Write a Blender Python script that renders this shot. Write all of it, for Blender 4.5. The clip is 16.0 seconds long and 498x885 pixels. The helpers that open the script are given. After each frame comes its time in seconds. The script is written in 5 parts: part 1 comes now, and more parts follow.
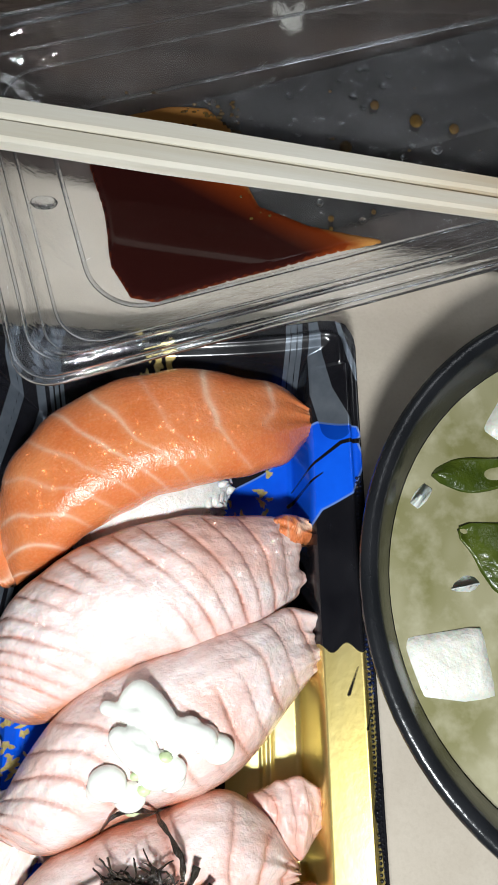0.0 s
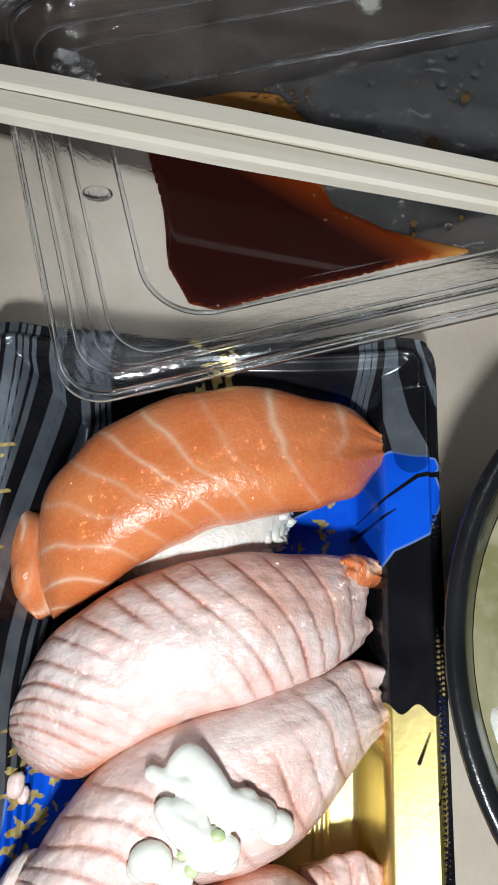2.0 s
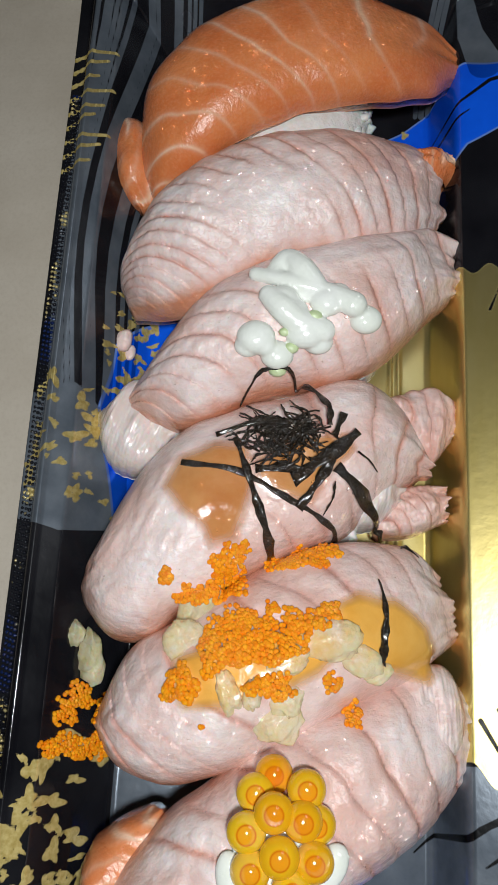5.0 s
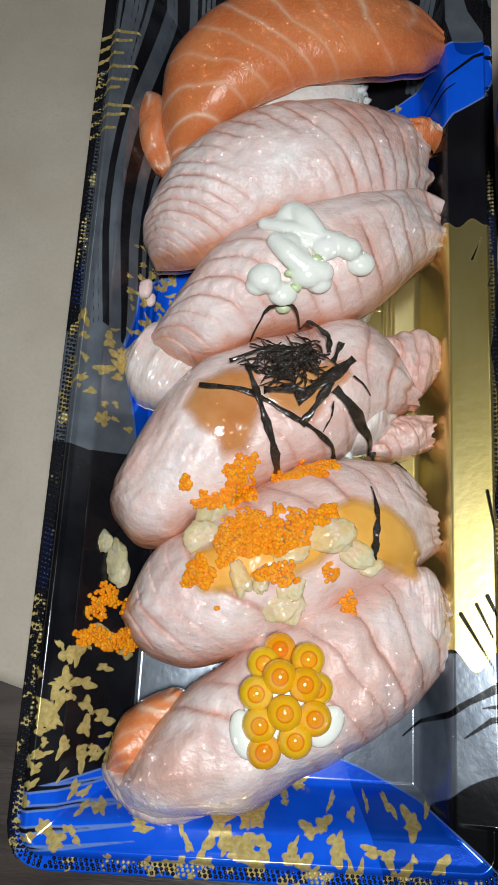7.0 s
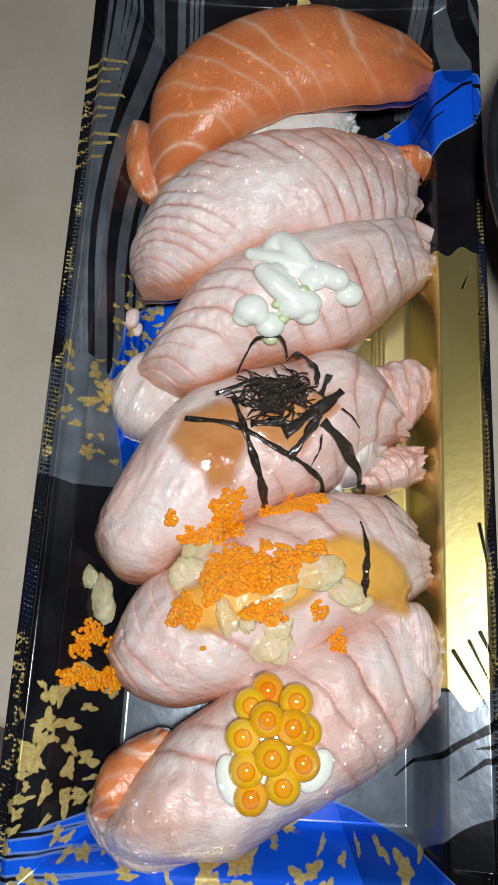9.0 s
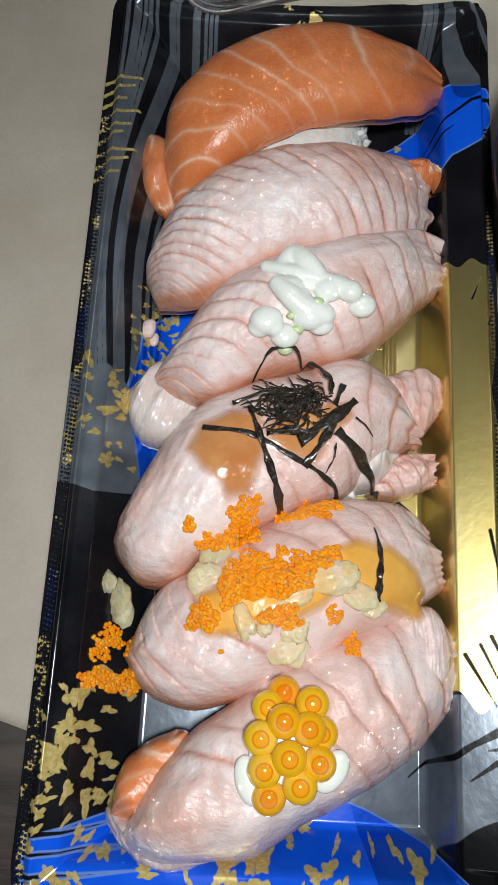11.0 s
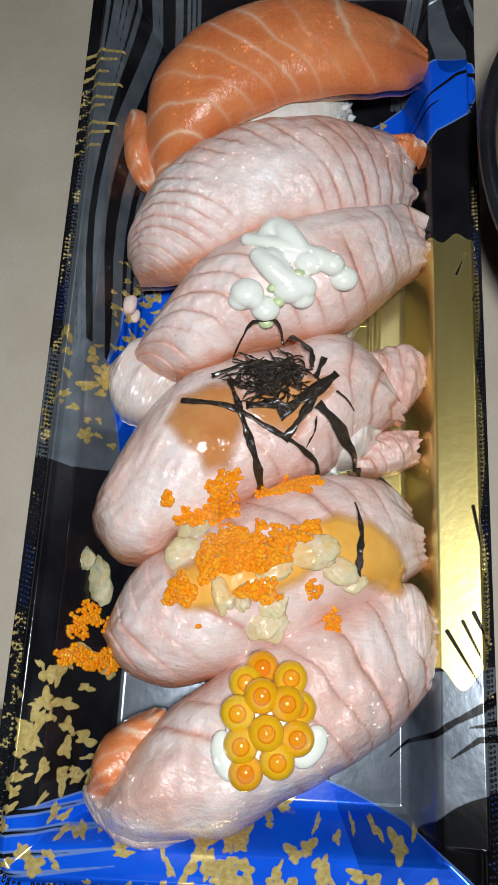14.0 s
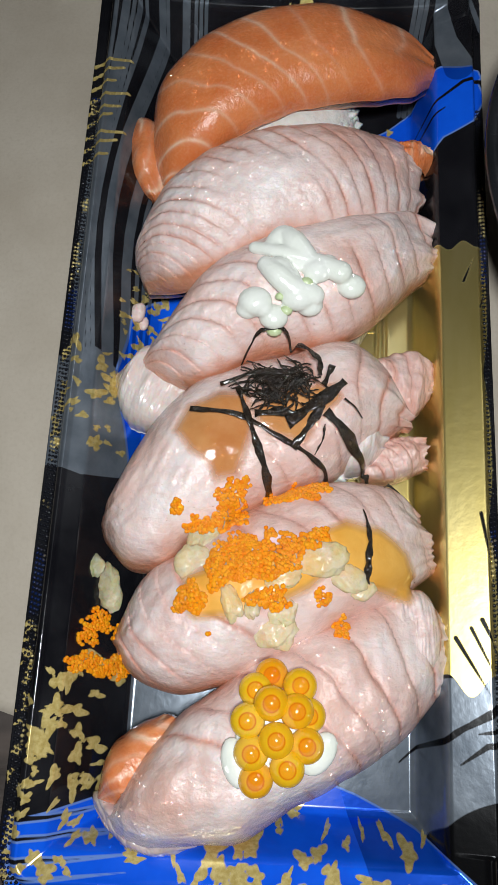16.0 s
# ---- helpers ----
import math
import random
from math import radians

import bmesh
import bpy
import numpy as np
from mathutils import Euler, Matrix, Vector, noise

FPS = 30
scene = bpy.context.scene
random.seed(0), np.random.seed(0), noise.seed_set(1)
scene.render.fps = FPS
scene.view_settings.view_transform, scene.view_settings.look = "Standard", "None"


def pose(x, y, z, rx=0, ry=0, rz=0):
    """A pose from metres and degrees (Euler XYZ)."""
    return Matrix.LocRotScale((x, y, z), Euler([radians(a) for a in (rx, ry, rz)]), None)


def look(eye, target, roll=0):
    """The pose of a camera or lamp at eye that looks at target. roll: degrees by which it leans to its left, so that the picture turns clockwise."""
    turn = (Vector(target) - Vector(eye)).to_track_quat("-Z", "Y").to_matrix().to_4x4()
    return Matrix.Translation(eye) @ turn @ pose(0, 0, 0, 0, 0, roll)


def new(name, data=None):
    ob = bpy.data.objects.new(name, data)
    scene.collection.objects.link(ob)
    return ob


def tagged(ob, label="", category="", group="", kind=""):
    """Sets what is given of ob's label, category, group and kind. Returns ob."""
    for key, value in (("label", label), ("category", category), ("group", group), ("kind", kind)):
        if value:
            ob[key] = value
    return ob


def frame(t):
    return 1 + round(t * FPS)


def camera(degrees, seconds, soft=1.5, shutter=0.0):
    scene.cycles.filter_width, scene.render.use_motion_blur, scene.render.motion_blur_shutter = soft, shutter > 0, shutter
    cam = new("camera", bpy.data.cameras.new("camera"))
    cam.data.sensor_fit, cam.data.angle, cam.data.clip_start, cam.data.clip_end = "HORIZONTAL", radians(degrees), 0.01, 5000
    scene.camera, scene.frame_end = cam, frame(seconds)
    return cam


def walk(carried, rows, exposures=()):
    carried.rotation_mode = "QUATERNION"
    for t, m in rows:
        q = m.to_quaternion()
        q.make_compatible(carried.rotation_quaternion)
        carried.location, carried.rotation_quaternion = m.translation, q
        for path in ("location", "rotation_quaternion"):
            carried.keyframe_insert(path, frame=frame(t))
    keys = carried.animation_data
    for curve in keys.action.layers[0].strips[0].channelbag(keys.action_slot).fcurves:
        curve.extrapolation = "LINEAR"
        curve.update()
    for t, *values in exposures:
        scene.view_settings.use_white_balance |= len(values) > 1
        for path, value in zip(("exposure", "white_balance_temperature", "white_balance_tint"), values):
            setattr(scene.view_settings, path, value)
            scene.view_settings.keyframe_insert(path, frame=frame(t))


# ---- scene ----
cam = camera(35.359, 16.0, soft=1.0)
PATH = [
    (0, (0.01882, 0.00339, 0.22316), (0.03062, 0.09698, -0.06162), 6.49),
    (0.5, (0.01651, 0.01623, 0.21357), (0.02336, 0.10942, -0.0715), 4.09),
    (1, (0.01421, 0.02415, 0.20911), (0.02065, 0.11503, -0.07672), 4.93),
    (1.5, (0.0128, 0.02364, 0.20689), (0.01768, 0.11175, -0.07983), 4.65),
    (2, (0.00777, 0.0199, 0.20587), (0.01265, 0.1077, -0.08096), 5.26),
    (2.5, (0.00523, 0.00289, 0.20533), (0.01178, 0.09143, -0.08123), 6.67),
    (3, (0.00494, -0.0315, 0.2034), (0.01047, 0.0521, -0.08466), 6.63),
    (3.5, (0.00294, -0.0588, 0.19912), (0.00366, 0.01729, -0.09107), 3.52),
    (4, (-0.00342, -0.06884, 0.19804), (-0.00596, 0.00584, -0.09251), 0.9),
    (6.3, (-0.00177, -0.09221, 0.1981), (-0.00682, -0.01751, -0.09241), -0.71),
    (6.5, (0.00022, -0.09601, 0.20442), (-0.00435, -0.02128, -0.08609), -0.32),
    (7, (-0.00368, -0.10033, 0.21637), (-0.00904, -0.02555, -0.07411), -1.03),
    (7.5, (-0.00391, -0.09866, 0.21944), (-0.00814, -0.02147, -0.07042), -0.13),
    (8, (-0.00321, -0.09304, 0.21882), (-0.0081, -0.01342, -0.07038), -0.6),
    (8.5, (-0.00125, -0.09273, 0.214), (-0.00491, -0.01159, -0.07479), 0.35),
    (9, (-0.00158, -0.09528, 0.21409), (-0.00609, -0.01446, -0.07478), -0.37),
    (9.5, (-0.00387, -0.09528, 0.22005), (-0.01048, -0.01392, -0.06863), -1.87),
    (12, (-0.00412, -0.09809, 0.21759), (-0.01069, -0.01548, -0.07074), -1.58),
    (12.5, (-0.00091, -0.09958, 0.217), (-0.00695, -0.01741, -0.07146), -1.15),
    (13, (-0.00069, -0.09953, 0.21526), (-0.00648, -0.01757, -0.07327), -1.02),
    (13.5, (-0.0011, -0.09936, 0.21478), (-0.00681, -0.01755, -0.07379), -1.07),
    (14, (0.00011, -0.10044, 0.2146), (-0.00508, -0.01868, -0.074), -0.79),
    (14.5, (-0.00187, -0.10028, 0.21716), (-0.00799, -0.01928, -0.07164), -1.51),
    (15, (-0.00212, -0.10035, 0.21786), (-0.0085, -0.01957, -0.07099), -1.7),
    (15.5, (-0.00165, -0.10069, 0.21651), (-0.00888, -0.01913, -0.0721), -2.31),
    (16, (-0.00075, -0.09921, 0.21593), (-0.00795, -0.01713, -0.07253), -2.28),
]
EXPOSURES = [(0.0, 0.12), (1.0, 0.0), (2.0, 0.0), (2.6, -0.2), (3.2, -0.6), (4.0, -0.75), (6.5, -0.76), (7.0, -0.69), (16.0, -0.65)]
# the plan is drawn for a tray 115 mm wide; SIZE brings it to its true 90 mm
SIZE = 0.78
walk(cam, [(t, look(Vector(eye) * SIZE, Vector(target) * SIZE, roll)) for t, eye, target, roll in PATH], EXPOSURES)

# ---- light ----
world = bpy.data.worlds.new("room_air")
scene.world = world
world.use_nodes = True
world.node_tree.nodes["Background"].inputs[0].default_value = (0.5, 0.55, 0.62, 1)
world.node_tree.nodes["Background"].inputs[1].default_value = 0.05


def lamp(name, shape_size, watts, colour, m):
    data = bpy.data.lights.new(name, "AREA")
    data.shape, data.size, data.energy, data.color = "DISK", shape_size, watts, colour
    ob = new(name, data)
    ob.matrix_world = m
    return ob


# the phone's torch, held just behind the lens for most of the shot
TORCH = lamp("phone_torch", 0.026, 0.74, (0.94, 0.985, 1.0), look((0.0078, -0.084, 0.232), (0.004, -0.030, 0.0)))
# an unseen lamp added overhead as faint fill for the closed room
ROOM_FILL = lamp("unseen_room_fill", 0.5, 2.0, (0.9, 0.95, 1.0), look((0.5, 0.7, 1.60), (0.2, 0.2, 0.0)))


# ---- materials ----
class Nodes:
    """A short hand for one material's node tree."""

    def __init__(self, name, **base):
        self.mat = bpy.data.materials.new(name)
        self.mat.use_nodes = True
        self.tree = self.mat.node_tree
        self.bsdf = self.tree.nodes["Principled BSDF"]
        self.out = self.tree.nodes["Material Output"]
        self.set(**base)

    def set(self, **values):
        for key, value in values.items():
            socket = self.bsdf.inputs[key.replace("_", " ")]
            if isinstance(value, bpy.types.NodeSocket):
                self.tree.links.new(value, socket)
            elif isinstance(value, tuple) and len(value) == 3 and socket.type == "RGBA":
                socket.default_value = (*value, 1)
            else:
                socket.default_value = value

    def node(self, kind, **inputs):
        n = self.tree.nodes.new(kind)
        for key, value in inputs.items():
            self.feed(n.inputs[key.replace("_", " ")], value)
        return n

    def feed(self, socket, value):
        if isinstance(value, bpy.types.NodeSocket):
            self.tree.links.new(value, socket)
        elif isinstance(value, tuple) and len(value) == 3 and socket.type == "RGBA":
            socket.default_value = (*value, 1)
        else:
            socket.default_value = value

    def place(self):
        return self.tree.nodes.new("ShaderNodeTexCoord").outputs["Object"]

    def noise(self, scale, detail=4.0, rough=0.55, stretch=None, distortion=0.0):
        where = self.place()
        if stretch:
            m = self.node("ShaderNodeMapping", Vector=where)
            m.inputs["Scale"].default_value = stretch
            where = m.outputs[0]
        n = self.node("ShaderNodeTexNoise", Vector=where, Scale=scale, Detail=detail, Roughness=rough, Distortion=distortion)
        return n.outputs["Fac"]

    def voronoi(self, scale, feature="F1"):
        n = self.node("ShaderNodeTexVoronoi", Vector=self.place(), Scale=scale)
        n.feature = feature
        return n.outputs["Distance"]

    def ramp(self, fac, lo, hi, a=0.0, b=1.0):
        n = self.node("ShaderNodeMapRange", Value=fac, From_Min=lo, From_Max=hi, To_Min=a, To_Max=b)
        return n.outputs[0]

    def attr(self, name, lo=None, hi=None):
        n = self.tree.nodes.new("ShaderNodeAttribute")
        n.attribute_name = name
        return n.outputs["Fac"] if lo is None else self.ramp(n.outputs["Fac"], lo, hi)

    def math(self, op, a, b=0.0):
        n = self.tree.nodes.new("ShaderNodeMath")
        n.operation = op
        self.feed(n.inputs[0], a)
        self.feed(n.inputs[1], b)
        return n.outputs[0]

    def mix(self, fac, a, b):
        n = self.tree.nodes.new("ShaderNodeMix")
        n.data_type = "RGBA"
        self.feed(n.inputs["Factor"], fac)
        self.feed(n.inputs["A"], a)
        self.feed(n.inputs["B"], b)
        return n.outputs["Result"]

    def bump(self, height, distance, strength=1.0):
        n = self.node("ShaderNodeBump", Height=height, Distance=distance, Strength=strength)
        self.set(Normal=n.outputs[0])

    def wet(self, scale, distance):
        n = self.node("ShaderNodeBump", Height=self.noise(scale, 4, 0.6), Distance=distance, Strength=1.0)
        self.set(Coat_Normal=n.outputs[0])

    def done(self):
        return self.mat


EDGE = 0.00012


def tray_film():
    n = Nodes("printed_tray_film", Roughness=0.16)
    cut = lambda name: n.attr(name, -EDGE, EDGE)
    speck = n.noise(900, 3)
    col = n.mix(n.ramp(n.noise(60), 0.35, 0.7), (0.006, 0.006, 0.008), (0.014, 0.014, 0.017))
    grey = n.mix(n.ramp(n.noise(120, 5), 0.3, 0.7), (0.13, 0.155, 0.19), (0.23, 0.26, 0.30))
    col = n.mix(cut("grey"), col, grey)
    col = n.mix(cut("ink"), col, (0.008, 0.008, 0.009))
    blue = n.mix(n.ramp(n.noise(90, 4), 0.3, 0.7), (0.004, 0.080, 0.68), (0.006, 0.12, 0.86))
    col = n.mix(n.attr("blue", -0.0005 - EDGE, -0.0005 + EDGE), col, (0.14, 0.25, 0.62))
    col = n.mix(cut("blue"), col, blue)
    goldc = n.mix(n.ramp(n.noise(45, 5, stretch=(1, 0.25, 1)), 0.3, 0.7), (0.66, 0.50, 0.12), (0.88, 0.74, 0.34))
    col = n.mix(cut("gold"), col, goldc)
    col = n.mix(cut("slit"), col, (0.008, 0.008, 0.009))
    flake = n.mix(n.ramp(speck, 0.35, 0.65), (0.56, 0.42, 0.13), (0.76, 0.61, 0.25))
    col = n.mix(cut("flake"), col, flake)
    gold_only = n.math("MULTIPLY", cut("gold"), n.math("SUBTRACT", 1.0, cut("slit")))
    metal = n.math("MAXIMUM", n.math("MULTIPLY", cut("grey"), 0.55), n.math("MULTIPLY", cut("flake"), 0.3))
    metal = n.math("MAXIMUM", metal, n.math("MULTIPLY", gold_only, 0.92))
    n.set(Base_Color=col, Metallic=metal, Roughness=n.ramp(n.math("MAXIMUM", metal, n.noise(30, 4)), 0.3, 1.0, 0.09, 0.36))
    n.bump(n.noise(420, 4), 0.00010, 0.3)
    return n.done()


def slice_raw():
    n = Nodes("raw_salmon", Roughness=0.26, Subsurface_Weight=0.12, Subsurface_Scale=0.0015, Coat_Weight=0.9, Coat_Roughness=0.05)
    n.set(Subsurface_Radius=(1.0, 0.35, 0.15))
    body = n.mix(n.ramp(n.noise(70, 5), 0.3, 0.7), (0.68, 0.160, 0.042), (0.79, 0.260, 0.088))
    body = n.mix(n.ramp(n.noise(1400, 3), 0.45, 0.75, 0.0, 0.22), body, (0.86, 0.45, 0.25))
    fat = n.math("MULTIPLY", n.attr("fat", 0.0, 1.0), n.ramp(n.noise(160, 4), 0.2, 0.6, 0.45, 0.95))
    n.set(Base_Color=n.mix(fat, body, (0.90, 0.60, 0.42)))
    n.bump(n.math("ADD", n.noise(420, 4), n.math("MULTIPLY", n.noise(1800, 3), 0.35)), 0.0004, 0.5)
    n.wet(620, 0.0056)
    return n.done()


def slice_seared(name="seared_salmon"):
    n = Nodes(name, Roughness=0.40, Subsurface_Weight=0.15, Subsurface_Scale=0.0015, Coat_Weight=0.8, Coat_Roughness=0.06)
    n.set(Subsurface_Radius=(1.0, 0.4, 0.25))
    top = n.mix(n.ramp(n.noise(75, 6, 0.6), 0.34, 0.66), (0.80, 0.575, 0.53), (0.95, 0.85, 0.83))
    top = n.mix(n.ramp(n.noise(420, 5, stretch=(1, 2.2, 1)), 0.42, 0.72, 0.0, 0.6), top, (0.90, 0.77, 0.74))
    top = n.mix(n.ramp(n.noise(34, 3, 0.5), 0.47, 0.64, 0.0, 0.75), top, (0.73, 0.42, 0.34))
    top = n.mix(n.ramp(n.noise(300, 5, 0.65, stretch=(0.35, 1.0, 0.6), distortion=1.2), 0.54, 0.68, 0.0, 0.4), top, (0.70, 0.46, 0.41))
    raw = n.mix(n.ramp(n.noise(150, 4), 0.3, 0.7), (0.64, 0.25, 0.13), (0.72, 0.36, 0.24))
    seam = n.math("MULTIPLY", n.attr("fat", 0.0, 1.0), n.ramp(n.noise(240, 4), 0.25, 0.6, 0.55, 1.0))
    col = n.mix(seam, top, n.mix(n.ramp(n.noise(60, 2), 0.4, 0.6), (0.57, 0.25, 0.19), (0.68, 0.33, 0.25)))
    rim = n.math("ADD", n.attr("side", 0.0, 1.0), n.math("MULTIPLY", n.math("SUBTRACT", n.noise(130, 4), 0.5), 0.8))
    col = n.mix(n.ramp(rim, 0.25, 0.85), col, raw)
    col = n.mix(n.ramp(n.noise(900, 2, stretch=(1, 1.6, 1)), 0.715, 0.77, 0.0, 0.6), col, (0.36, 0.16, 0.08))
    n.set(Base_Color=col)
    n.bump(n.math("ADD", n.math("ADD", n.noise(210, 4), n.math("MULTIPLY", n.noise(520, 4, 0.6, stretch=(0.5, 1.3, 1.0)), 0.20)), n.math("MULTIPLY", n.noise(1300, 3), 0.08)), 0.0010, 0.7)
    n.wet(620, 0.0052)
    return n.done()


def simple(name, a, b, scale, bump=0.0, bump_scale=None, **base):
    n = Nodes(name, **base)
    n.set(Base_Color=n.mix(n.ramp(n.noise(scale, 5), 0.32, 0.68), a, b))
    if bump:
        n.bump(n.noise(bump_scale or scale * 4, 5), bump, 0.7)
    return n.done()


def wood_dark():
    n = Nodes("dark_table_wood", Roughness=0.42)
    grain = n.noise(22, 7, 0.62, stretch=(1.0, 7.0, 1.0), distortion=0.6)
    col = n.mix(n.ramp(grain, 0.3, 0.7), (0.022, 0.016, 0.013), (0.085, 0.060, 0.048))
    col = n.mix(n.ramp(n.noise(9, 4), 0.45, 0.75, 0.0, 0.5), col, (0.055, 0.05, 0.05))
    n.set(Base_Color=col, Roughness=n.ramp(grain, 0.2, 0.8, 0.35, 0.55))
    n.bump(grain, 0.0006, 0.6)
    return n.done()


def paper_mat():
    n = Nodes("kraft_paper", Roughness=0.62)
    col = n.mix(n.ramp(n.noise(28, 6, 0.6), 0.3, 0.7), (0.47, 0.405, 0.325), (0.57, 0.505, 0.42))
    col = n.mix(n.ramp(n.noise(900, 4), 0.45, 0.8, 0.0, 0.35), col, (0.40, 0.335, 0.26))
    n.set(Base_Color=col)
    n.bump(n.math("ADD", n.noise(35, 5), n.math("MULTIPLY", n.noise(1100, 3), 0.06)), 0.0012, 0.5)
    return n.done()


def chop_wood():
    n = Nodes("pale_chopstick_wood", Roughness=0.45)
    grain = n.noise(260, 6, 0.6, stretch=(0.035, 1.0, 1.0))
    col = n.mix(n.ramp(grain, 0.35, 0.65), (0.78, 0.72, 0.59), (0.87, 0.83, 0.73))
    stain = n.math("MULTIPLY", n.attr("soak", 0.0, 1.0), n.ramp(n.noise(120, 5, 0.6, stretch=(0.12, 1.0, 1.0)), 0.35, 0.6))
    col = n.mix(stain, col, (0.60, 0.36, 0.10))
    n.set(Base_Color=col)
    n.bump(grain, 0.0003, 0.5)
    return n.done()


def clear_plastic():
    n = Nodes("clear_lid_plastic", Base_Color=(0.93, 0.95, 0.98), IOR=1.50, Specular_IOR_Level=0.8)
    # patchy milkiness of the plastic, also standing in for reflections the lid lacks
    haze = n.math("MULTIPLY", n.ramp(n.noise(60, 5, 0.6), 0.40, 0.75), n.ramp(n.noise(700, 4, 0.7), 0.35, 0.7))
    n.set(Transmission_Weight=n.ramp(haze, 0.0, 1.0, 0.998, 0.95), Roughness=n.ramp(n.noise(120, 5), 0.45, 0.8, 0.015, 0.07))
    n.bump(n.math("ADD", n.noise(90, 3), n.math("MULTIPLY", n.noise(600, 3), 0.12)), 0.0010, 0.6)
    return n.done()


def soy():
    n = Nodes("soy_sauce", Roughness=0.06, IOR=1.37)
    deep = n.attr("depth", 0.0, 1.0)
    col = n.mix(n.ramp(deep, 0.0, 0.28), (0.42, 0.20, 0.055), (0.20, 0.032, 0.006))
    col = n.mix(n.ramp(deep, 0.22, 0.75), col, (0.026, 0.006, 0.005))
    n.set(Base_Color=col)
    return n.done()


def soup_mat():
    n = Nodes("miso_soup", Roughness=0.12)
    cloud = n.noise(20, 3, 0.5, distortion=0.5)
    col = n.mix(n.ramp(cloud, 0.34, 0.66), (0.21, 0.20, 0.085), (0.56, 0.52, 0.38))
    col = n.mix(n.ramp(n.noise(160, 4), 0.45, 0.75, 0.0, 0.4), col, (0.62, 0.58, 0.44))
    n.set(Base_Color=col)
    return n.done()


def roe_mat(name, a, b):
    n = Nodes(name, Roughness=0.12, Subsurface_Weight=0.12, Subsurface_Scale=0.0010, Coat_Weight=0.5, Coat_Roughness=0.03)
    g = n.tree.nodes.new("ShaderNodeNewGeometry")
    n.set(Base_Color=n.mix(g.outputs["Random Per Island"], a, b))
    return n.done()


def ikura_mat():
    n = Nodes("salmon_egg", Roughness=0.08, IOR=1.36, Alpha=0.80, Subsurface_Weight=0.1, Subsurface_Scale=0.0010, Coat_Weight=1.0, Coat_Roughness=0.02)
    n.set(Subsurface_Radius=(1.0, 0.55, 0.08))
    r = n.tree.nodes.new("ShaderNodeObjectInfo").outputs["Random"]
    axes = n.node("ShaderNodeSeparateXYZ", Vector=n.place())
    off = n.node("ShaderNodeVectorMath")
    flat = n.node("ShaderNodeCombineXYZ", X=axes.outputs[0], Y=axes.outputs[1])
    off.operation = "LENGTH"
    n.feed(off.inputs[0], flat.outputs[0])
    reach = off.outputs["Value"]
    skin = n.mix(r, (1.0, 0.42, 0.006), (1.0, 0.64, 0.02))
    oil = n.mix(r, (0.92, 0.25, 0.004), (1.0, 0.46, 0.02))
    col = n.mix(n.ramp(reach, 0.0014, 0.0017), oil, (0.80, 0.20, 0.004))
    col = n.mix(n.ramp(reach, 0.0017, 0.0020), col, skin)
    col = n.mix(n.ramp(reach, 0.0031, 0.0038), col, n.mix(0.6, skin, (1.0, 0.66, 0.04)))
    n.set(Base_Color=col)
    return n.done()


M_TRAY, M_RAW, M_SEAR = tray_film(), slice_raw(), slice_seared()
M_WOOD, M_PAPER, M_CHOP, M_CLEAR, M_SOY, M_SOUP = wood_dark(), paper_mat(), chop_wood(), clear_plastic(), soy(), soup_mat()
M_RICE = simple("cooked_rice", (0.72, 0.68, 0.63), (0.84, 0.82, 0.79), 400, 0.0004, 900, Roughness=0.25, Subsurface_Weight=0.2, Subsurface_Scale=0.0015)
M_PALE = simple("pale_fish_belly", (0.74, 0.60, 0.55), (0.84, 0.76, 0.73), 140, 0.0004, 420, Roughness=0.22, Subsurface_Weight=0.2, Subsurface_Scale=0.002, Coat_Weight=0.8, Coat_Roughness=0.06)
M_SKIN = simple("silvery_fish_skin", (0.42, 0.33, 0.34), (0.72, 0.58, 0.56), 160, 0.0008, 300, Roughness=0.16, Coat_Weight=1.0, Coat_Roughness=0.05, Subsurface_Weight=0.1, Subsurface_Scale=0.0015)
M_MAYO = simple("green_white_mayonnaise", (0.84, 0.87, 0.78), (0.90, 0.91, 0.86), 130, 0.0002, 500, Roughness=0.2, Coat_Weight=0.4, Coat_Roughness=0.1)
M_WASABI = simple("green_bits", (0.50, 0.62, 0.32), (0.66, 0.74, 0.46), 300, 0.0003, 700, Roughness=0.3)
M_NORI = simple("toasted_seaweed", (0.006, 0.005, 0.004), (0.040, 0.026, 0.016), 700, 0.0016, 900, Roughness=0.20, Coat_Weight=0.5, Coat_Roughness=0.15)
M_CRUMB = simple("tempura_crumb", (1.0, 0.80, 0.36), (1.0, 0.93, 0.68), 420, 0.0009, 700, Roughness=0.14, Alpha=0.44, Subsurface_Weight=0.2, Subsurface_Scale=0.002, Coat_Weight=0.4, Coat_Roughness=0.15)
M_TOBIKO = roe_mat("flying_fish_roe", (0.92, 0.235, 0.004), (1.0, 0.40, 0.012))
M_IKURA = ikura_mat()
M_BEAD = Nodes("clear_glint_bead", Base_Color=(1.0, 1.0, 1.0), Transmission_Weight=1.0, IOR=1.36, Roughness=0.06).done()
M_YOLK = simple("egg_core", (0.90, 0.28, 0.008), (0.96, 0.40, 0.02), 300, Roughness=0.08, Coat_Weight=1.0, Coat_Roughness=0.03)
def film(name, a, b, cover, **base):
    n = Nodes(name, **base)
    n.set(Base_Color=n.mix(n.ramp(n.noise(110, 5), 0.32, 0.68), a, b))
    n.set(Alpha=n.math("MULTIPLY", n.attr("sd", 0.0, 0.0028), cover))
    n.bump(n.noise(300, 4), 0.0003, 0.6)
    return n.done()


